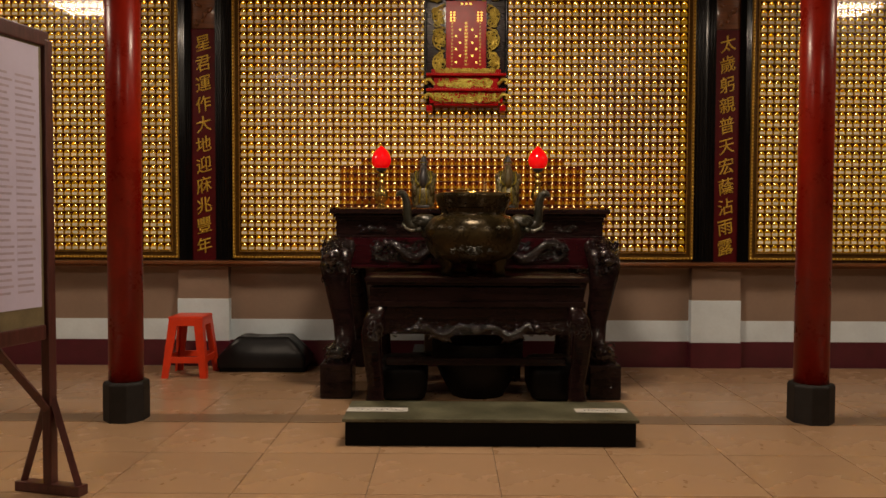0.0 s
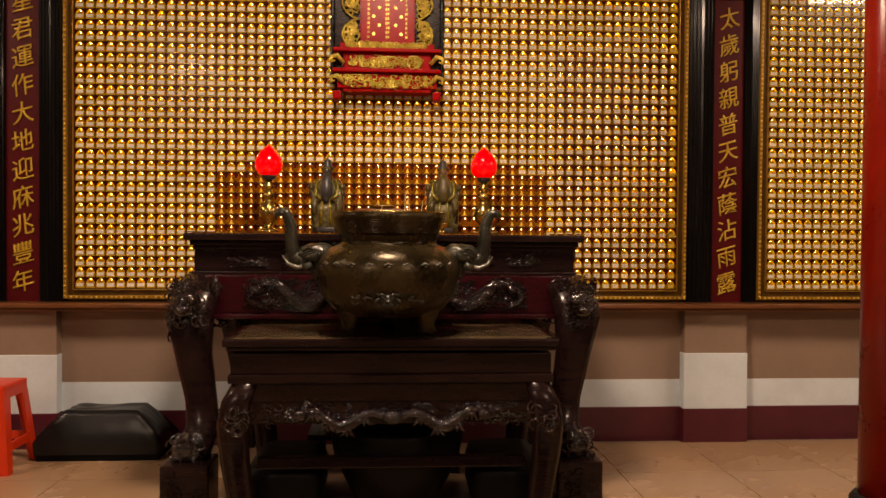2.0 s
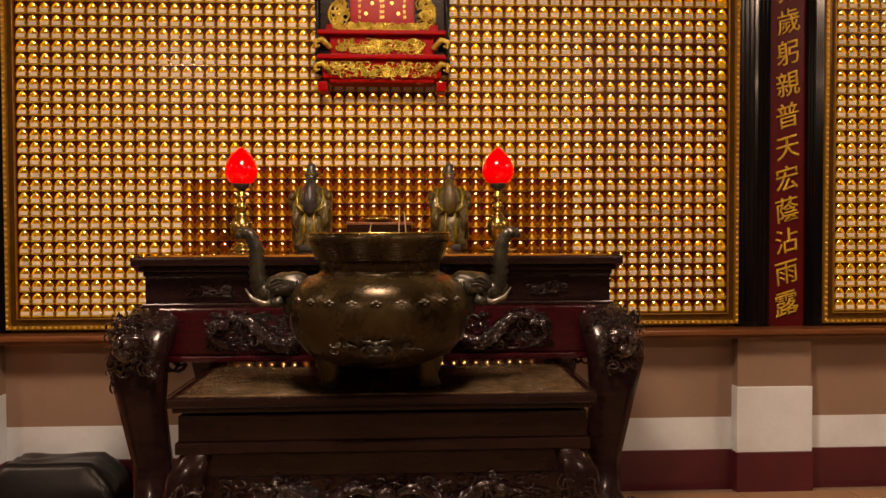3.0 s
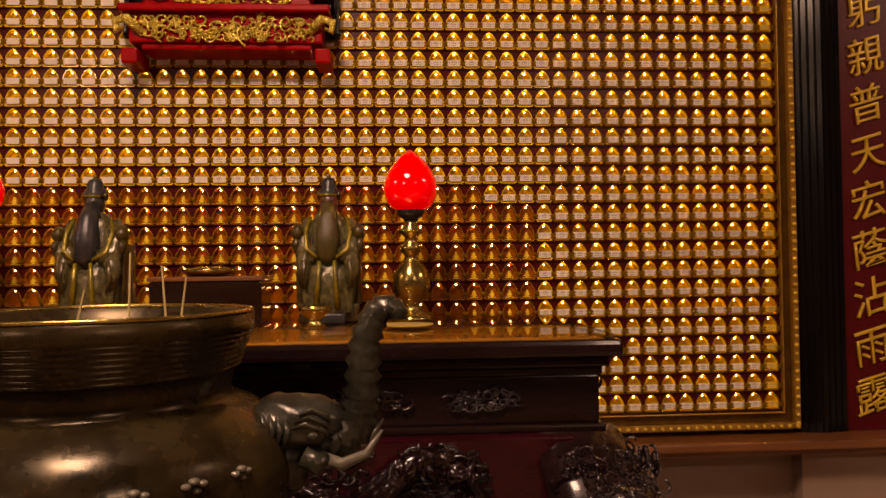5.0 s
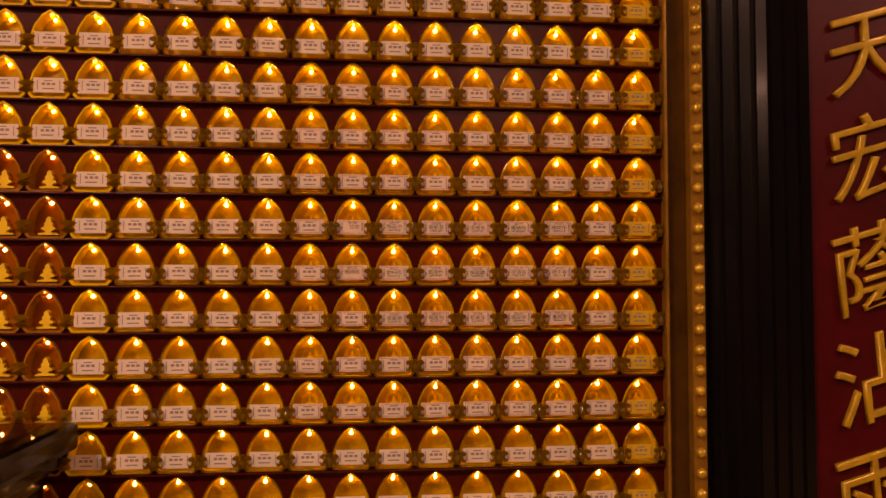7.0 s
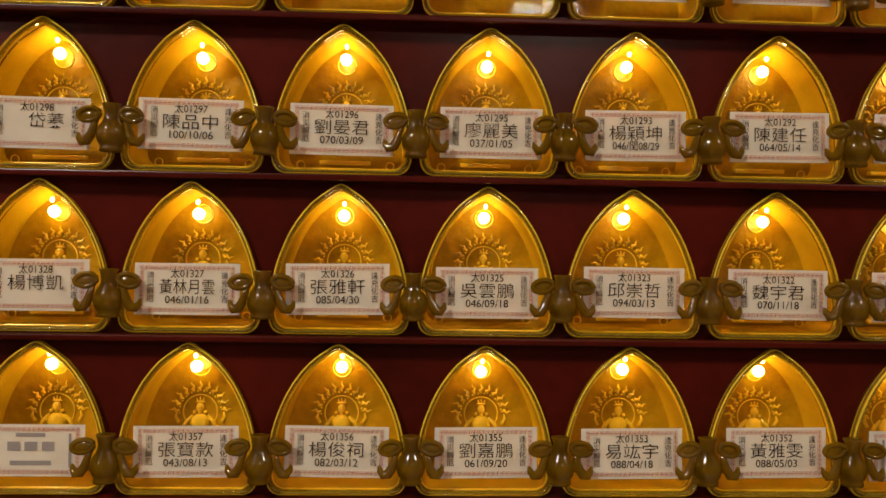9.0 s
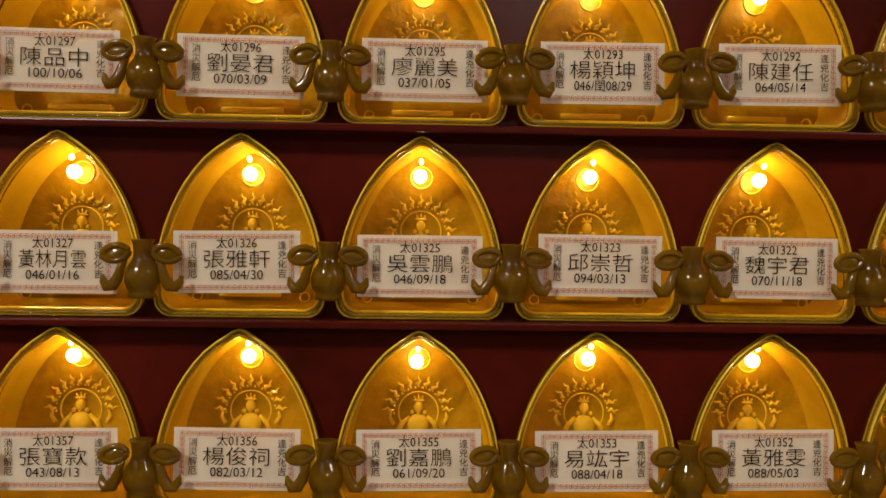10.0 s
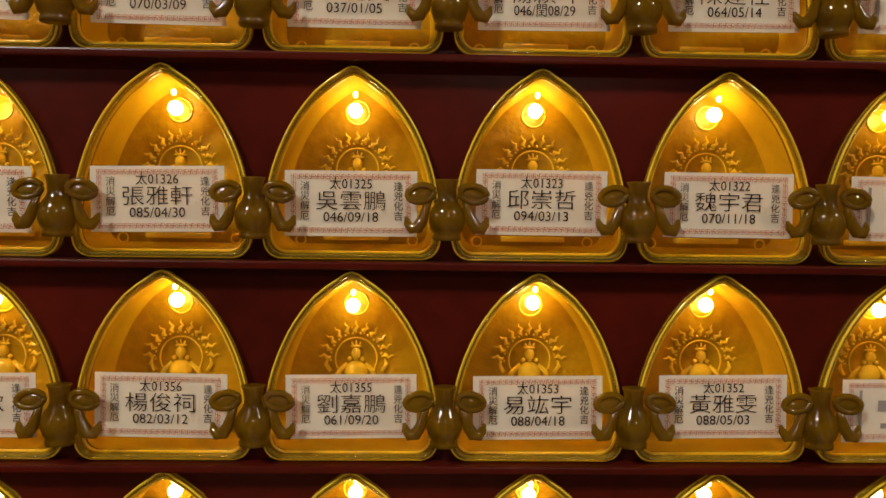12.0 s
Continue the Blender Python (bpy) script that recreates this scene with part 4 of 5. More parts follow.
for sgn in (-1, 1):
    bm = bmesh.new()
    dragon(bm, sgn * 0.15, sgn * 0.64, 1.0, AF - 0.024, 0.064, 1.35)
    carving(bm, min(sgn * 0.14, sgn * 0.70), max(sgn * 0.14, sgn * 0.70), 0.925, 1.075, AF - 0.018, 190, 21 + sgn, 0.028)
    tube(bm, [(sgn * 0.68, AF - 0.02, 1.06), (sgn * 0.66, AF - 0.03, 1.02), (sgn * 0.69, AF - 0.035, 0.98), (sgn * 0.64, AF - 0.035, 0.95), (sgn * 0.58, AF - 0.03, 0.925)], [0.006, 0.016, 0.018, 0.016, 0.008], 8)
    part("dragon_carving", bm, ROSEWOOD_CARVED, altar, "carved dragon in clouds", smooth=True)
    part("side_apron", boxed(sgn * 0.955 - 0.02, sgn * 0.955 + 0.02, AF + 0.06, AB - 0.06, 0.92, 1.10, 0.005), ROSEWOOD_RED, altar, "dark red side apron")
    for front in (True, False):
        y0 = AF if front else AB
        s = -1 if front else 0.25
        path = [(sgn * 0.915, y0 + s * 0.00 + (0.07 if front else -0.06), 1.10), (sgn * 0.938, y0 + s * 0.05 + (0.04 if front else -0.05), 1.02), (sgn * 0.955, y0 + s * 0.12 + 0.02, 0.90),
                (sgn * 0.935, y0 + s * 0.13 + 0.02, 0.72), (sgn * 0.895, y0 + s * 0.12, 0.50), (sgn * 0.878, y0 + s * 0.15, 0.38), (sgn * 0.905, y0 + s * 0.21, 0.30), (sgn * 0.925, y0 + s * 0.22, 0.22)]
        leg = part("leg", sweep_leg(bmesh.new(), path, [0.10, 0.115, 0.11, 0.085, 0.072, 0.075, 0.09, 0.085], [0.07, 0.085, 0.085, 0.065, 0.055, 0.06, 0.08, 0.08]), ROSEWOOD, altar, "curved carved leg", smooth=True)
        bm = bmesh.new()
        yk = y0 + s * 0.20
        if front:
            blob(bm, sgn * 0.955, yk + 0.02, 0.965, 0.075, 0.05, 0.07)
            for k in (-1, 1):
                blob(bm, sgn * 0.95 + k * 0.035, yk - 0.022, 0.985, 0.022, 0.022, 0.020)
            blob(bm, sgn * 0.95, yk - 0.030, 0.945, 0.028, 0.022, 0.020)
            carving(bm, sgn * 0.95 - 0.085, sgn * 0.95 + 0.085, 0.86, 1.06, yk + 0.005, 60, 5 + sgn, 0.028, 1.0)
            carving(bm, sgn * 0.93 - 0.085, sgn * 0.93 + 0.085, 1.0, 1.10, AF - 0.085, 34, 25 + sgn, 0.026, 1.0)
            part("lion_mask", bm, ROSEWOOD_CARVED, leg, "carved lion mask", smooth=True)
            bm = carving(bmesh.new(), -0.075, 0.075, 0.80, 1.08, 0.0, 70, 70 + sgn, 0.024, 1.0)
            bm.transform(Matrix.Translation((sgn * 1.042, y0 - 0.06, 0)) @ Matrix.Rotation(sgn * math.pi / 2, 4, "Z"))
            part("side_carving", bm, ROSEWOOD_CARVED, leg, "carved leaf scrolls", smooth=True)
            bm = bmesh.new()
            blob(bm, sgn * 0.918, y0 - 0.245, 0.295, 0.085, 0.07, 0.075)
            carving(bm, sgn * 0.918 - 0.07, sgn * 0.918 + 0.07, 0.235, 0.36, y0 - 0.30, 20, 9 + sgn, 0.035, 1.0)
            part("scroll_foot", bm, ROSEWOOD_CARVED, leg, "carved scroll foot", smooth=True)
        bm = boxed(sgn * 0.918 - 0.11, sgn * 0.918 + 0.11, y0 + s * 0.24 - 0.11, y0 + s * 0.24 + 0.11, 0.0, 0.24, 0.012)
        if front:
            carving(bm, sgn * 0.918 - 0.085, sgn * 0.918 + 0.085, 0.04, 0.20, y0 - 0.355, 22, 15 + sgn, 0.030, 1.0)
        part("foot_block", bm, ROSEWOOD, leg, "carved block foot")
for x0, seed in ((-0.86, 31), (0.70, 32)):
    part("corner_bracket", carving(bmesh.new(), x0, x0 + 0.16, 0.86, 0.93, AF, 6, seed, 0.05, 1.0), ROSEWOOD_CARVED, altar, "pierced carved bracket", smooth=True)

# ---- lower offering table ----
TF, TB, TT = -1.45, -0.60, 0.857
table = thing("offering_table", "low dark rosewood offering table with a glass top and carved apron", "table", (0.068, 0, 0))
bm = bmesh.new()
box(bm, -0.73, 0.73, TF, TB, TT - 0.040, TT - 0.006, 0.008)
box(bm, -0.715, 0.715, TF + 0.015, TB, TT - 0.058, TT - 0.040, 0.004)
part("tabletop", bm, ROSEWOOD, table, "dark moulded table edge")
panel_ob = part("carved_panel", boxed(-0.70, 0.70, TF + 0.03, TB - 0.02, TT - 0.010, TT - 0.0045), TABLE_BROWN, table, "brown carved panel under the glass")
bm = bmesh.new()
carving(bm, -0.66, 0.66, -0.80, -0.06, 0.0, 260, 91, 0.035, 1.0)
bm.transform(Matrix.Translation((0, TF, TT - 0.0065)) @ Matrix.Diagonal((1, 1, 0.35, 1)) @ Matrix.Rotation(math.pi / 2, 4, "X") @ Matrix.Diagonal((1, 1, 1, 1)))
for v in bm.verts:
    v.co.y = 2 * TF - v.co.y if v.co.y < TF else v.co.y
    v.co.z = min(v.co.z, TT - 0.0008)
part("panel_relief", bm, TABLE_BROWN, panel_ob, "shallow carved scrolls", smooth=True)
part("glass_sheet", glass_sheet(-0.725, 0.725, TF + 0.004, TB, TT - 0.0006, TT + 0.0054, "z"), GLASS_TOP, table, "clear glass sheet")
for z0, z1, o in ((0.695, 0.787, 0.03), (0.655, 0.695, 0.02), (0.57, 0.655, 0.04)):
    part("front_band", boxed(-0.73 + o, 0.73 - o, TF + o, TB, z0, z1, 0.006), ROSEWOOD, table, "deep dark front band")
bm = bmesh.new()
dragon(bm, -0.04, -0.40, 0.50, TF + 0.03)
dragon(bm, 0.04, 0.40, 0.50, TF + 0.03)
carving(bm, -0.56, 0.56, 0.475, 0.56, TF + 0.035, 150, 77, 0.026)
blob(bm, 0, TF + 0.02, 0.51, 0.045, 0.03, 0.034)
part("carved_apron", bm, ROSEWOOD_CARVED, table, "carved dragon apron", smooth=True)
part("apron_board", boxed(-0.62, 0.62, TF + 0.045, TF + 0.075, 0.475, 0.575, 0.004), ROSEWOOD, table)
for sgn in (-1, 1):
    for y0, s in ((TF + 0.08, -1), (TB - 0.08, 1)):
        path = [(sgn * 0.630, y0, 0.68), (sgn * 0.672, y0 + s * 0.03, 0.58), (sgn * 0.690, y0 + s * 0.045, 0.48), (sgn * 0.680, y0 + s * 0.03, 0.30), (sgn * 0.660, y0 + s * 0.01, 0.14), (sgn * 0.664, y0 + s * 0.025, 0.06), (sgn * 0.67, y0 + s * 0.03, 0.0)]
        leg = part("leg", sweep_leg(bmesh.new(), path, [0.055, 0.066, 0.066, 0.060, 0.055, 0.060, 0.062], [0.05, 0.06, 0.058, 0.05, 0.05, 0.055, 0.06]), ROSEWOOD, table, "curved dark leg", smooth=True)
        if s < 0:
            bm = bmesh.new()
            carving(bm, sgn * 0.655 - 0.05, sgn * 0.655 + 0.05, 0.47, 0.58, y0 - 0.125, 12, 41 + sgn, 0.034, 1.0)
            part("knee_carving", bm, ROSEWOOD_CARVED, leg, "carved knee", smooth=True)
part("stretcher", boxed(-0.60, 0.60, TF + 0.10, TF + 0.15, 0.26, 0.31, 0.008), ROSEWOOD, table)

# ---- bronze incense burner ----
BX, BY = 0.046, -1.24
burner = thing("incense_burner", "large aged bronze incense burner with elephant-head handles", "incense burner", (BX, BY, TT + 0.0054))
bm = bmesh.new()
lathe(bm, [(0.11, 0.072), (0.19, 0.080), (0.258, 0.112), (0.302, 0.165), (0.324, 0.225), (0.328, 0.280), (0.318, 0.325), (0.295, 0.360), (0.262, 0.384), (0.236, 0.394), (0.226, 0.3965), (0.219, 0.401), (0.217, 0.415), (0.222, 0.438),
           (0.2280, 0.4460), (0.2335, 0.4485), (0.2335, 0.4522), (0.2313, 0.4548), (0.2368, 0.4573), (0.2368, 0.4610), (0.2346, 0.4636), (0.2401, 0.4661), (0.2401, 0.4698), (0.2379, 0.4724), (0.2434, 0.4749), (0.2434, 0.4786), (0.2412, 0.4812), (0.2467, 0.4837), (0.2467, 0.4874), (0.2445, 0.4900), (0.2500, 0.4925), (0.2500, 0.4962), (0.2478, 0.4988), (0.2533, 0.5013), (0.2533, 0.5050), (0.2511, 0.5076), (0.2566, 0.5101), (0.2566, 0.5138), (0.257, 0.516), (0.257, 0.536), (0.250, 0.541), (0.236, 0.536), (0.228, 0.48)], 64, caps=False)
part("bowl", bm, BRONZE, burner, "rounded bronze bowl with a ringed neck", smooth=True)
part("ash_bed", lathe(bmesh.new(), [(0.229, 0.480), (0.229, 0.497)], 32), ASH, burner, "grey ash")
rim = part("gilt_rim", lathe(bmesh.new(), [(0.246, 0.539), (0.2565, 0.5385), (0.2565, 0.544), (0.246, 0.544), (0.246, 0.539)], 64, caps=False), BRASS, burner, "polished rim", smooth=True)
for k in range(3):
    a = math.radians(-90 + 120 * k + 60)
    dx, dy = math.cos(a), math.sin(a)
    bm = tube(bmesh.new(), [(dx * 0.17, dy * 0.17, 0.15), (dx * 0.205, dy * 0.205, 0.09), (dx * 0.195, dy * 0.195, 0.04), (dx * 0.205, dy * 0.205, 0.0)], [0.06, 0.05, 0.036, 0.042], 14)
    part("leg", bm, BRONZE, burner, smooth=True)
bm = bmesh.new()
blob(bm, 0, -0.306, 0.165, 0.040, 0.022, 0.028)
blob(bm, 0, -0.326, 0.160, 0.014, 0.012, 0.009)
tube(bm, [(-0.030, -0.318, 0.140), (-0.014, -0.326, 0.148), (0.014, -0.326, 0.148), (0.030, -0.318, 0.140)], [0.004, 0.007, 0.007, 0.004], 8)
for k in (-1, 1):
    blob(bm, k * 0.019, -0.322, 0.176, 0.009, 0.008, 0.008)
    tube(bm, [(k * 0.006, -0.325, 0.182), (k * 0.022, -0.325, 0.191), (k * 0.042, -0.314, 0.189), (k * 0.054, -0.304, 0.200)], [0.005, 0.006, 0.005, 0.002], 8)
    tube(bm, [(k * 0.036, -0.314, 0.172), (k * 0.050, -0.306, 0.160), (k * 0.046, -0.308, 0.145)], [0.006, 0.007, 0.003], 8)
part("lion_mask", bm, BRONZE_GREY, burner, "small worn lion mask", smooth=True)
for k in (-1, 1):
    bm = bmesh.new()
    carving(bm, k * 0.10 - 0.03 if k > 0 else -0.16, 0.16 if k > 0 else -0.07, 0.155, 0.180, -0.300, 5, 60 + k, 0.022, 0.5)
    part("cloud_boss", bm, BRONZE_GREY, burner, smooth=True)
for i in range(9):
    a = math.radians(-90 + (i - 4) * 14.5)
    bm = bmesh.new()
    r = 0.320
    for k, (du, dz, s) in enumerate(((-0.012, 0.0, 0.008), (0.0, 0.005, 0.009), (0.013, 0.0, 0.008), (0.004, -0.008, 0.007))):
        blob(bm, r * math.cos(a) - du * math.sin(a), r * math.sin(a) + du * math.cos(a), 0.315 + dz, s, s, s * 0.6, 8, 6)
    # The pale tusk bronze paints bright glints on these marks.
    part("raised_mark", bm, BRONZE_TUSK_GLINT, burner, "worn raised mark with its glint painted pale", smooth=True)
for sgn in (-1, 1):
    bm = bmesh.new()
    blob(bm, sgn * 0.326, 0.0, 0.352, 0.092, 0.058, 0.050, 40, 26)
    blob(bm, sgn * 0.300, 0.0, 0.285, 0.055, 0.05, 0.06, 24, 16)
    for v in bm.verts:
        w = 0.0028 * math.sin(150 * v.co.z + 60 * abs(v.co.x) + 3 * noise.noise(v.co * 25)) + 0.0030 * noise.noise(v.co * 45)
        v.co += w * Vector((v.co.x - sgn * 0.31, v.co.y, v.co.z - 0.33)).normalized()
    for k in (-1, 1):
        # eye, brow folds and a folded ear
        blob(bm, sgn * 0.362, k * 0.050, 0.338, 0.010, 0.009, 0.008, 10, 8)
        for f in range(3):
            tube(bm, [(sgn * (0.325 + 0.008 * f), k * (0.052 + 0.003 * f), 0.350 + 0.012 * f), (sgn * (0.350 + 0.006 * f), k * 0.053, 0.358 + 0.012 * f), (sgn * (0.380 + 0.003 * f), k * 0.044, 0.345 + 0.011 * f), (sgn * 0.392, k * 0.034, 0.328 + 0.010 * f)], [0.003, 0.0055, 0.005, 0.002], 7)
        for f in range(4):
            tube(bm, [(sgn * (0.280 + 0.012 * f), k * 0.050, 0.378 - 0.004 * f), (sgn * (0.288 + 0.012 * f), k * 0.062, 0.350), (sgn * (0.284 + 0.010 * f), k * 0.060, 0.318)], [0.003, 0.006, 0.002], 7)
        tube(bm, [(sgn * 0.345, k * 0.045, 0.305), (sgn * 0.370, k * 0.046, 0.292), (sgn * 0.385, k * 0.036, 0.300)], [0.018, 0.020, 0.012], 10)
    elephant = part("elephant_head", bm, BRONZE_GREY, burner, "grey bronze elephant head handle", smooth=True)
    pts = [(sgn * x, 0, z) for x, z in ((0.37, 0.325), (0.405, 0.320), (0.432, 0.345), (0.440, 0.39), (0.442, 0.44), (0.448, 0.490), (0.462, 0.530), (0.482, 0.545), (0.500, 0.536), (0.500, 0.518))]
    fine, rad = [], []
    for i in range(len(pts) - 1):
        for k in range(4):
            u = k / 4
            fine.append([pts[i][c] * (1 - u) + pts[i + 1][c] * u for c in range(3)])
            base = 0.037 - 0.019 * (i + u) / 9
            rad.append(base * (1.12 if len(rad) % 2 else 0.84))
    part("trunk", tube(bmesh.new(), fine, rad, 12), BRONZE_GREY, elephant, "ringed raised trunk", smooth=True)
    for k in (-1, 1):
        part("tusk", tube(bmesh.new(), [(sgn * 0.365, k * 0.03, 0.30), (sgn * 0.41, k * 0.045, 0.290), (sgn * 0.45, k * 0.05, 0.308), (sgn * 0.475, k * 0.048, 0.345)], [0.013, 0.011, 0.008, 0.002], 8), BRONZE_TUSK_GLINT, elephant, smooth=True)
for k, (dx, dy, h, lean) in enumerate(((0.07, -0.05, 0.62, 0.004), (0.10, 0.06, 0.60, -0.01), (0.14, -0.02, 0.58, 0.014), (-0.05, 0.03, 0.56, 0.02))):
    st = part("incense_stick", tube(bmesh.new(), [(0, 0, 0.0), (lean, 0, h - 0.47)], [0.0022, 0.0016], 6), STICK)
    st.location = (BX + dx, BY + dy, TT + 0.494)
    tagged(st, "thin incense stick standing in the burner's ash", "incense stick", "incense sticks")

# ---- things on the altar ----
for gx in (-0.653, 0.592):
    lampob = thing("altar_lamp", "red flame-shaped glass lamp on a turned brass stand", "lamp", (gx, -0.30, AT), "altar lamps")
    part("stand", lathe(bmesh.new(), [(0.060, 0.000), (0.060, 0.010), (0.050, 0.017), (0.030, 0.031), (0.024, 0.048), (0.048, 0.072), (0.057, 0.108), (0.050, 0.144), (0.026, 0.174), (0.018, 0.190), (0.030, 0.202), (0.034, 0.214), (0.020, 0.228), (0.017, 0.246), (0.036, 0.259), (0.036, 0.266), (0.018, 0.281), (0.022, 0.300)], 28), BRASS, lampob, "turned tarnished brass stand", smooth=True)
    part("collar", lathe(bmesh.new(), [(0.020, 0.298), (0.036, 0.306), (0.044, 0.325), (0.040, 0.329)], 24), STATUE_DARK, lampob, "dark collar", smooth=True)
    prof = [(0.041, 0.324), (0.060, 0.336), (0.074, 0.360), (0.079, 0.386), (0.076, 0.412), (0.064, 0.441), (0.045, 0.468), (0.024, 0.488), (0.009, 0.499), (0.001, 0.504)]
    part("globe", lathe(bmesh.new(), prof, 32), GLOBE_RED, lampob, "lit red glass globe", smooth=True)


def statue(x, y, beard, label):
    bm = bmesh.new()
    # throne: seat block, back and knobbed arms
    box(bm, -0.098, 0.098, -0.05, 0.075, 0.0, 0.055, 0.008, 2)
    box(bm, -0.085, 0.085, 0.045, 0.07, 0.05, 0.30, 0.012, 2)
    for k in (-1, 1):
        box(bm, k * 0.098 - 0.010, k * 0.098 + 0.010, -0.03, 0.07, 0.05, 0.235, 0.006, 2)
        blob(bm, k * 0.102, -0.035, 0.262, 0.022, 0.026, 0.026, 10, 8, 2)
        blob(bm, k * 0.106, -0.050, 0.225, 0.014, 0.018, 0.022, 10, 8, 2)
    # footstool
    box(bm, -0.06, 0.06, -0.105, -0.05, 0.0, 0.03, 0.006, 1)
    # pleated robe, from lap to hem, and torso
    seg = 36
    rings = []
    for z, rx, ry, yc, pleat in ((0.03, 0.085, 0.055, -0.035, 0.12), (0.09, 0.088, 0.058, -0.035, 0.10), (0.15, 0.092, 0.060, -0.025, 0.05), (0.185, 0.085, 0.055, -0.010, 0.02), (0.235, 0.066, 0.046, 0.0, 0.02), (0.285, 0.070, 0.042, 0.005, 0.0), (0.318, 0.045, 0.030, 0.005, 0.0), (0.335, 0.020, 0.020, 0.0, 0.0)):
        rings.append([bm.verts.new((rx * math.cos(t) * (1 + pleat * math.sin(9 * t)), yc + ry * math.sin(t) * (1 + pleat * math.sin(9 * t)), z)) for t in [2 * math.pi * i / seg for i in range(seg)]])
    for a, b in zip(rings, rings[1:]):
        for i in range(seg):
            bm.faces.new((a[i], a[(i + 1) % seg], b[(i + 1) % seg], b[i])).material_index = 0
    # sleeves meeting in front
    for k in (-1, 1):
        tube(bm, [(k * 0.058, 0.0, 0.295), (k * 0.082, -0.015, 0.245), (k * 0.075, -0.045, 0.205), (k * 0.035, -0.07, 0.195)], [0.028, 0.032, 0.034, 0.022], 12, 0)
        tube(bm, [(k * 0.072, -0.05, 0.205), (k * 0.080, -0.058, 0.15), (k * 0.070, -0.06, 0.10)], [0.030, 0.026, 0.012], 10, 0)
    # gilt belt, collar and hanging sash ends
    tube(bm, [(0.066 * math.cos(q), -0.012 + 0.052 * math.sin(q), 0.196 - 0.012 * math.sin(-q)) for q in [math.radians(180 + 180 * i / 12) for i in range(13)]], [0.007] * 13, 8, 5)
    for k in (-1, 1):
        tube(bm, [(k * 0.060, -0.020, 0.310), (k * 0.074, -0.048, 0.262), (k * 0.066, -0.076, 0.212), (k * 0.030, -0.096, 0.190)], [0.006, 0.009, 0.009, 0.005], 8, 5)
        tube(bm, [(k * 0.024, -0.096, 0.180), (k * 0.028, -0.099, 0.120), (k * 0.034, -0.098, 0.045)], [0.006, 0.008, 0.010], 8, 5)
        tube(bm, [(k * 0.072, -0.075, 0.185), (k * 0.080, -0.080, 0.135), (k * 0.066, -0.082, 0.095)], [0.010, 0.008, 0.003], 8, 2)
    # head, hat and beard
    blob(bm, 0, -0.004, 0.352, 0.032, 0.034, 0.040, 14, 10, 1 if beard else 3)
    lathe(bm, [(0.032, 0.370), (0.033, 0.380), (0.031, 0.392), (0.025, 0.398), (0.025, 0.412), (0.018, 0.424), (0.006, 0.428)], 16, mat=1)
    for k in (-1, 1):
        blob(bm, k * 0.034, 0.0, 0.375, 0.008, 0.012, 0.014, 8, 6, 2)
    tube(bm, [(0.033 * math.cos(q), 0.033 * math.sin(q), 0.374) for q in [2 * math.pi * i / 16 for i in range(17)]], [0.005] * 17, 7, 5)
    blob(bm, 0, 0, 0.432, 0.008, 0.008, 0.012, 8, 6, 5)
    blob(bm, 0, -0.038, 0.350, 0.006, 0.008, 0.008, 8, 6, 1 if beard else 3)
    for k in (-1, 1):
        blob(bm, k * 0.013, -0.034, 0.358, 0.008, 0.005, 0.004, 8, 6, 2)
        tube(bm, [(k * 0.006, -0.037, 0.341), (k * 0.024, -0.034, 0.332), (k * 0.030, -0.030, 0.312)], [0.005, 0.005, 0.001], 7, 1 if beard else 4)
    dark = 1 if beard else 4
    tube(bm, [(0, -0.030, 0.342), (0, -0.056, 0.300), (0, -0.066, 0.245), (0, -0.070, 0.195), (0, -0.066, 0.165)], [0.022, 0.032, 0.040, 0.037, 0.012], 14, dark)
    for v in bm.verts:
        d = 0.0025 * noise.noise(v.co * 60)
        v.co += Vector((d, d, d))
    ob = part("statue", bm, [STATUE_MAT, STATUE_DARK, THRONE_MAT, FACE_MAT, BEARD_GREY, STATUE_TRIM], smooth=True)
    ob.location = (x, y, AT)
    ob.scale = (0.86, 0.95, 0.99)
    return tagged(ob, label, "statue", "altar statues")


statue(-0.318, -0.29, True, "seated painted deity statue with a long black beard")
statue(0.352, -0.29, False, "seated painted deity statue with a grey-brown beard")
dish = thing("offering_box", "low dark brown lacquer box with a brass dish on it", "box", (0.012, -0.28, AT))
part("body", boxed(-0.155, 0.155, -0.09, 0.09, 0.0, 0.125, 0.006), DARK_BOX, dish)
part("lid_edge", boxed(-0.16, 0.16, -0.095, 0.095, 0.125, 0.137, 0.003), LEDGE_WOOD, dish)
bowl = tagged(part("brass_dish", lathe(bmesh.new(), [(0.05, 0.0), (0.075, 0.012), (0.08, 0.02), (0.05, 0.026), (0.03, 0.03)], 28), BRASS, smooth=True), "shallow brass dish with a lid on a box", "dish")
bowl.location = (0.0, -0.28, AT + 0.137)
plate = tagged(part("saucer", lathe(bmesh.new(), [(0.04, 0.0), (0.066, 0.006), (0.072, 0.010), (0.06, 0.009)], 32), material("pale_gold_saucer", (0.55, 0.42, 0.12), 0.35, 0.3, 0.1, 30), smooth=True), "shallow pale gold saucer on the altar glass", "saucer")
plate.location = (0.572, -0.56, AT)
cup = tagged(part("offering_cup", lathe(bmesh.new(), [(0.035, 0.0), (0.020, 0.012), (0.018, 0.024), (0.040, 0.040), (0.044, 0.058), (0.040, 0.058), (0.034, 0.042)], 24), BRASS, smooth=True), "small dark brass offering cup on the altar", "cup")
cup.location = (0.33, -0.50, AT)

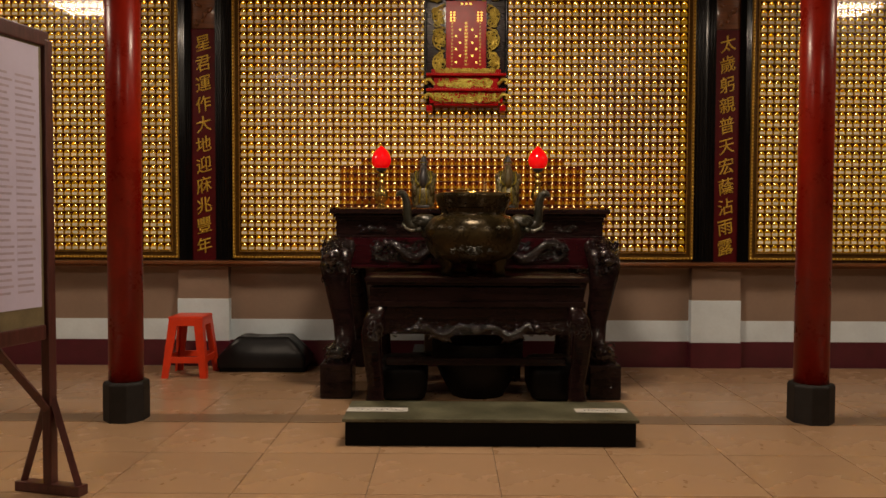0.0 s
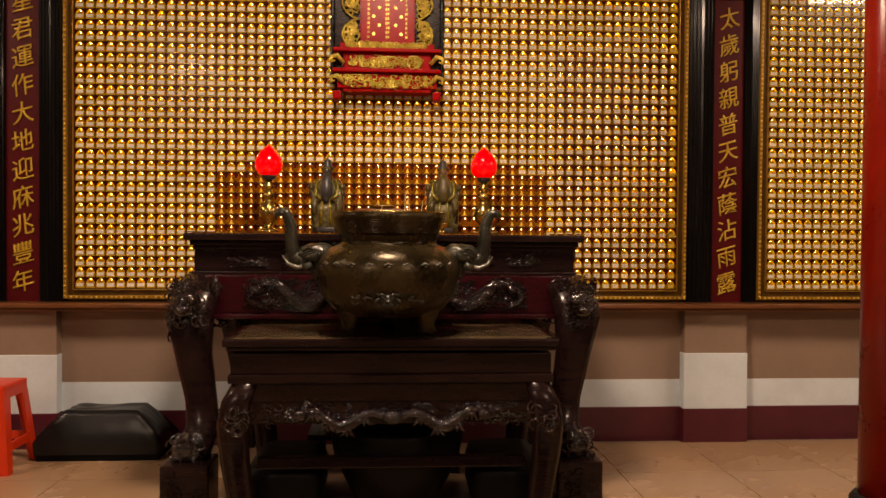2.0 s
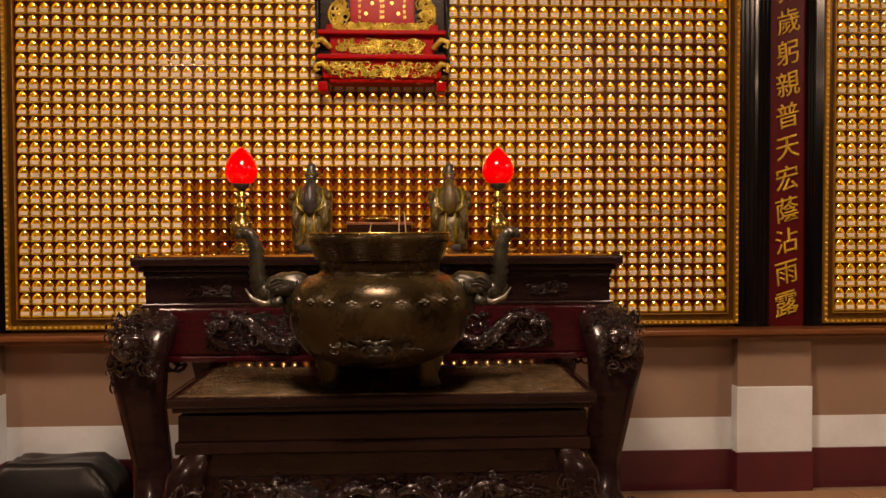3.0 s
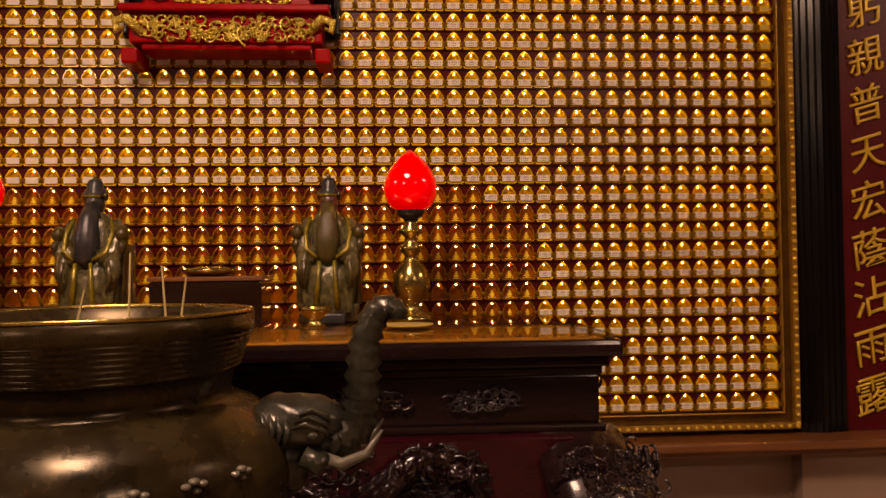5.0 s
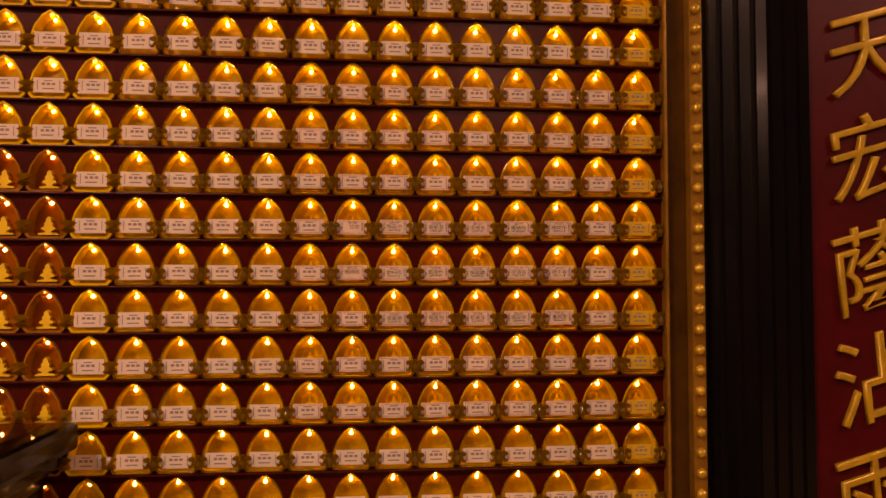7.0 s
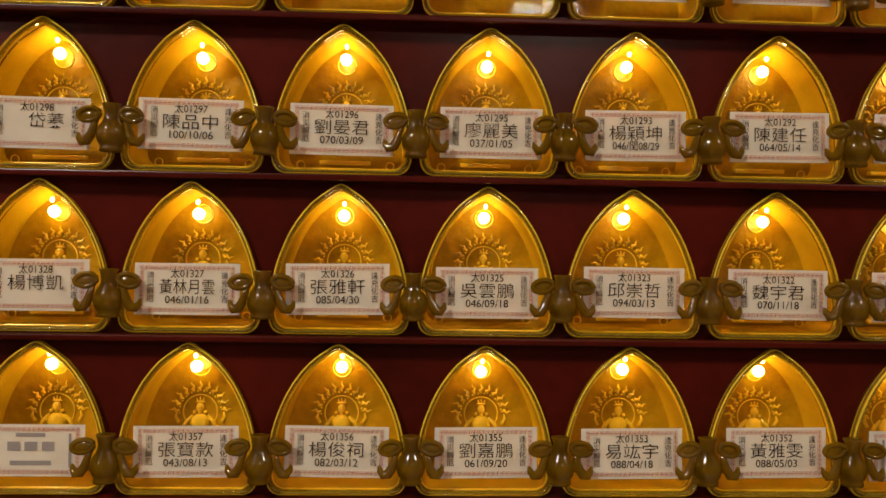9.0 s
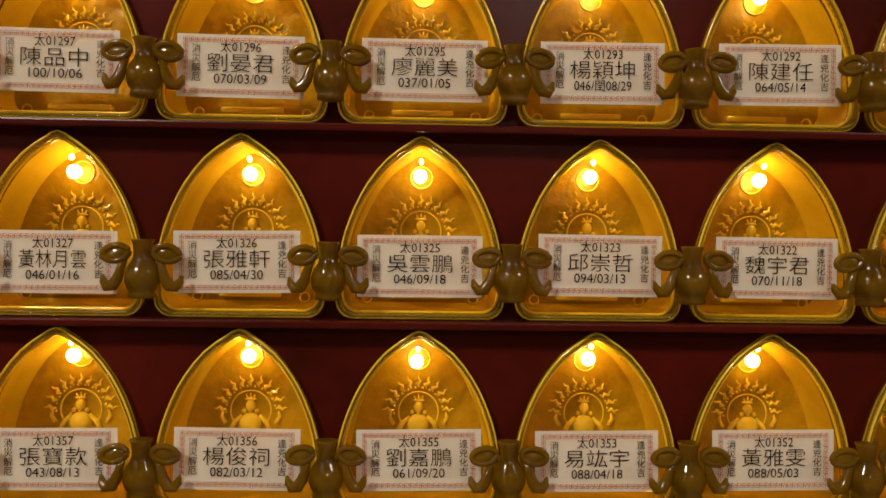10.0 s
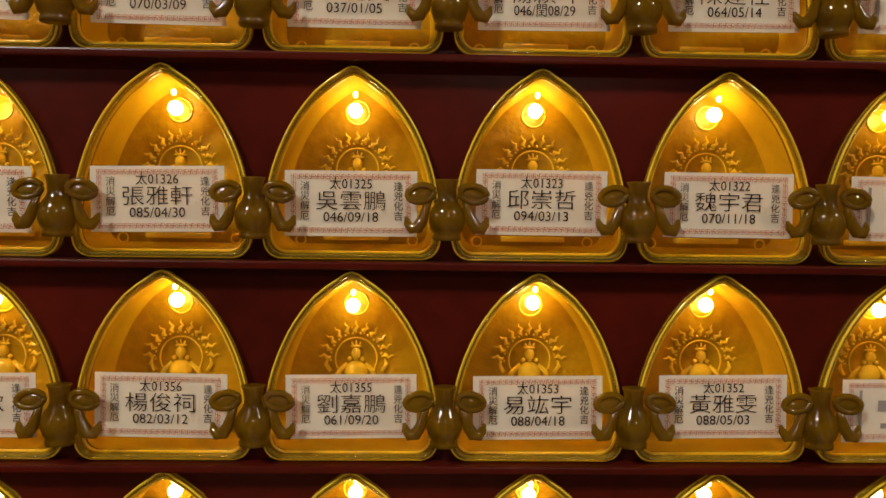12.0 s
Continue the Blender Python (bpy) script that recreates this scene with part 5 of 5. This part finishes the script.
# ---- floor things ----
PF, PB = -2.315, -1.905
kneeler = thing("kneeling_plinth", "low black slab with a worn greenish top", "plinth", (0.112, 0, 0))
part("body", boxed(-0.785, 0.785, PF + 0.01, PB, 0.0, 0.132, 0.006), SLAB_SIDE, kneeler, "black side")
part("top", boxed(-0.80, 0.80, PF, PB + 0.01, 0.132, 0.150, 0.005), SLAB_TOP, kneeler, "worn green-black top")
for x0, x1, sk in ((-0.685, -0.345, 0.02), (0.60, 0.885, -0.02)):
    sheet = boxed(x0, x1, -2.155, -2.065, 0.150, 0.1515)
    ob = tagged(part("paper_notice", sheet, WHITE_PAPER), "strip of white paper lying on the black slab", "paper", "paper strips")
    bm = bmesh.new()
    scrawl = random.Random(int(x0 * 100))
    for i in range(9):
        xx = x0 + 0.05 + i * (x1 - x0 - 0.09) / 9 + scrawl.uniform(-0.004, 0.004)
        yy = -2.11 + scrawl.uniform(-0.008, 0.008)
        box(bm, xx, xx + scrawl.uniform(0.006, 0.018), yy, yy + scrawl.uniform(0.003, 0.007), 0.1516, 0.1518)
        box(bm, xx + 0.004, xx + 0.007, yy - scrawl.uniform(0.004, 0.012), yy - 0.0005, 0.1516, 0.1518)
    part("print", bm, INK, ob)


def stool(x, y):
    root = thing("plastic_stool", "red moulded plastic stool standing on the tiles", "stool", (x, y, 0))
    root.scale = (0.92, 0.92, 1.0)
    part("seat", boxed(-0.145, 0.145, -0.145, 0.145, 0.445, 0.475, 0.014), STOOL_RED, root)
    for sx in (-1, 1):
        for sy in (-1, 1):
            lm = bmesh.new()
            top = [(sx * 0.14, sy * 0.14), (sx * 0.065, sy * 0.14), (sx * 0.065, sy * 0.12), (sx * 0.12, sy * 0.12), (sx * 0.12, sy * 0.065), (sx * 0.14, sy * 0.065)]
            low = [(sx * 0.19, sy * 0.19), (sx * 0.135, sy * 0.19), (sx * 0.135, sy * 0.172), (sx * 0.172, sy * 0.172), (sx * 0.172, sy * 0.135), (sx * 0.19, sy * 0.135)]
            a = [lm.verts.new((*p, 0.45)) for p in top]
            b = [lm.verts.new((*p, 0.0)) for p in low]
            for i in range(6):
                lm.faces.new((a[i], a[(i + 1) % 6], b[(i + 1) % 6], b[i]))
            lm.faces.new(a)
            lm.faces.new(b[::-1])
            bmesh.ops.recalc_face_normals(lm, faces=lm.faces)
            part("leg", lm, STOOL_RED, root)
    for sgn in (-1, 1):
        part("rail", boxed(-0.16, 0.16, sgn * 0.165 - 0.006, sgn * 0.165 + 0.006, 0.115, 0.165, 0.004), STOOL_RED, root)
        part("rail", boxed(sgn * 0.165 - 0.006, sgn * 0.165 + 0.006, -0.16, 0.16, 0.115, 0.165, 0.004), STOOL_RED, root)
        part("skirt", boxed(-0.13, 0.13, sgn * 0.138 - 0.007, sgn * 0.138 + 0.007, 0.40, 0.45, 0.004), STOOL_RED, root)
        part("skirt", boxed(sgn * 0.138 - 0.007, sgn * 0.138 + 0.007, -0.13, 0.13, 0.40, 0.45, 0.004), STOOL_RED, root)
    return root


stool(-2.152, -0.39)
bm = bmesh.new()
n, m = 28, 18
grid = []
for j in range(m + 1):
    v = j / m * 2 - 1
    line = []
    for i in range(n + 1):
        u = i / n * 2 - 1
        h = 0.10 + 0.155 * max(0, 1 - max(0, max(abs(u), abs(v)) - 0.58) / 0.42) ** 0.75 + 0.012 * noise.noise(Vector((u * 3, v * 3, 1)))
        line.append(bm.verts.new((u * 0.385, v * 0.165, h)))
    grid.append(line)
for j in range(m):
    for i in range(n):
        bm.faces.new((grid[j][i], grid[j][i + 1], grid[j + 1][i + 1], grid[j + 1][i]))
rimv = [grid[0][i] for i in range(n + 1)] + [grid[j][n] for j in range(1, m + 1)] + [grid[m][i] for i in range(n - 1, -1, -1)] + [grid[j][0] for j in range(m - 1, 0, -1)]
low = [bm.verts.new((v.co.x * 0.98, v.co.y * 0.98, 0.035)) for v in rimv]
for i in range(len(rimv)):
    k = (i + 1) % len(rimv)
    bm.faces.new((rimv[i], low[i], low[k], rimv[k]))
bm.transform(Matrix.Diagonal((0.92, 1, 1.08, 1)))
cushion = thing("kneeling_cushion", "black vinyl kneeling cushion on a low dark base", "cushion", (-1.615, -0.15, 0))
part("pad", bm, VINYL, cushion, "worn black vinyl pad", smooth=True)
part("base", boxed(-0.34, 0.34, -0.155, 0.155, 0.0, 0.05, 0.006), SLAB_SIDE, cushion)
jar = tagged(part("jar", lathe(bmesh.new(), [(0.185, 0.0), (0.20, 0.03), (0.255, 0.13), (0.305, 0.24), (0.322, 0.33), (0.318, 0.372), (0.326, 0.380), (0.318, 0.390), (0.295, 0.386)], 48), POT, smooth=True), "large dark glazed jar on the floor under the tables", "jar")
jar.location = (0.09, -1.02, 0)
# Enlarged cushions in the jar's near-black deepen the shade under the tables.
for cx in (-0.43, 0.61):
    pad = tagged(part("stored_cushion", boxed(-0.17, 0.17, -0.25, 0.25, 0.0, 0.26, 0.07), POT, smooth=True), "black cushion stored under the tables, shade painted in", "cushion", "stored cushions")
    pad.location = (cx, -1.05, 0)
carton = tagged(part("carton", boxed(-0.33, 0.33, -0.14, 0.14, 0.0, 0.34, 0.006), BEIGE_BOX), "plain beige carton behind the table legs", "carton")
carton.location = (0.03, -0.42, 0.22)
lowshelf = thing("low_stand", "low dark wooden stand under the altar", "stand", (0.03, -0.42, 0))
part("top", boxed(-0.42, 0.42, -0.20, 0.20, 0.19, 0.22, 0.004), ROSEWOOD, lowshelf)
for sx in (-0.38, 0.38):
    for sy in (-0.17, 0.17):
        part("leg", boxed(sx - 0.025, sx + 0.025, sy - 0.025, sy + 0.025, 0, 0.19, 0.004), ROSEWOOD, lowshelf)

# ---- notice board on its stand ----
board = thing("notice_board", "tall wooden notice board stand with a printed mauve sheet", "notice board", (-1.885, -3.03, 0))
board.rotation_euler = (0, 0, math.radians(76))
W = 0.62
part("post", boxed(-0.025, 0.02, -0.022, 0.022, 0.03, 1.995, 0.006), BOARD_WOOD, board)
part("post", boxed(-W - 0.03, -W + 0.035, -0.025, 0.025, 0.03, 1.995, 0.006), BOARD_WOOD, board)
part("top_rail", boxed(-W, 0.0, -0.02, 0.02, 1.965, 2.03, 0.006), BOARD_WOOD, board)
part("bottom_rail", boxed(-W + 0.035, -0.035, -0.02, 0.02, 0.69, 0.755, 0.006), BOARD_WOOD, board)
part("panel", boxed(-W + 0.035, -0.035, -0.008, 0.008, 0.755, 1.965), BOARD_PALE, board, "olive backing panel")
sheet = part("printed_sheet", boxed(-W + 0.05, -0.05, -0.0105, -0.008, 0.835, 1.955), POSTER, board, "pale mauve printed sheet")
bm = bmesh.new()
rnd = random.Random(8)
for r in range(34):
    z = 1.81 - r * 0.0275
    for c in range(4):
        x = -W + 0.065 + c * 0.125
        w = rnd.uniform(0.08, 0.11)
        box(bm, x, x + w, -0.0112, -0.0106, z, z + 0.010)
ink = part("sheet_print", bm, POSTER_INK, sheet, "rows of unreadable print")
for px in (0.0, -W):
    part("foot", boxed(px - 0.03, px + 0.03, -0.17, 0.17, 0.0, 0.045, 0.006), BOARD_WOOD, board)
    for sgn in (-1, 1):
        part("brace", tube(bmesh.new(), [(px, sgn * 0.015, 0.42), (px, sgn * 0.145, 0.04)], [0.02, 0.02], 4), BOARD_WOOD, board)
part("diagonal_brace", tube(bmesh.new(), [(-0.02, 0.0, 0.38), (-0.30, 0.0, 0.70)], [0.02, 0.02], 4), BOARD_WOOD, board)

# ---- ceiling lights ----
for lx, ly, watts in TUBES:
    fit_ob = thing("ceiling_light", "square white ceiling light panel, lit", "ceiling light", (lx, ly, 3.52), "ceiling lights")
    bm = bmesh.new()
    for x0, x1, y0, y1 in ((-0.31, 0.31, -0.31, -0.28), (-0.31, 0.31, 0.28, 0.31), (-0.31, -0.28, -0.28, 0.28), (0.28, 0.31, -0.28, 0.28)):
        box(bm, x0, x1, y0, y1, 0.0, 0.10, 0.003)
    part("frame", bm, LAMP_HOUSING, fit_ob)
    part("diffuser", boxed(-0.28, 0.28, -0.28, 0.28, 0.02, 0.04), TUBE_MAT, fit_ob, "lit diffuser")

# ---- floor tiles ----
TS = 0.6
tile_data = part("tile", boxed(-TS / 2 + 0.002, TS / 2 - 0.002, -TS / 2 + 0.002, TS / 2 - 0.002, -0.008, 0.0, 0.0015), TILE).data
for ob in [o for o in scene.objects if o.data == tile_data]:
    bpy.data.objects.remove(ob)
for i in range(-8, 8):
    for j in range(16):
        share("tile", tile_data, floor, pose(0.12 + TS * (i + 0.5), -0.034 - TS * (j + 0.5), 0))
# Row of darker strips paints the shadow band across the floor.
band_data = part("border_tile", boxed(-TS / 2 + 0.002, TS / 2 - 0.002, -0.09, 0.09, -0.004, 0.003, 0.001), TILE_SHADOW).data
for ob in [o for o in scene.objects if o.data == band_data]:
    bpy.data.objects.remove(ob)
for i in range(-8, 8):
    share("border_tile", band_data, floor, pose(0.12 + TS * (i + 0.5), -1.74, 0))

# small carved pieces that cannot be told apart singly
for ob in scene.objects:
    if ob.name.split(".")[0] in ("waist_carving", "knee_carving", "side_carving", "gilded_band", "inscription"):
        ob["kind"] = "stuff"
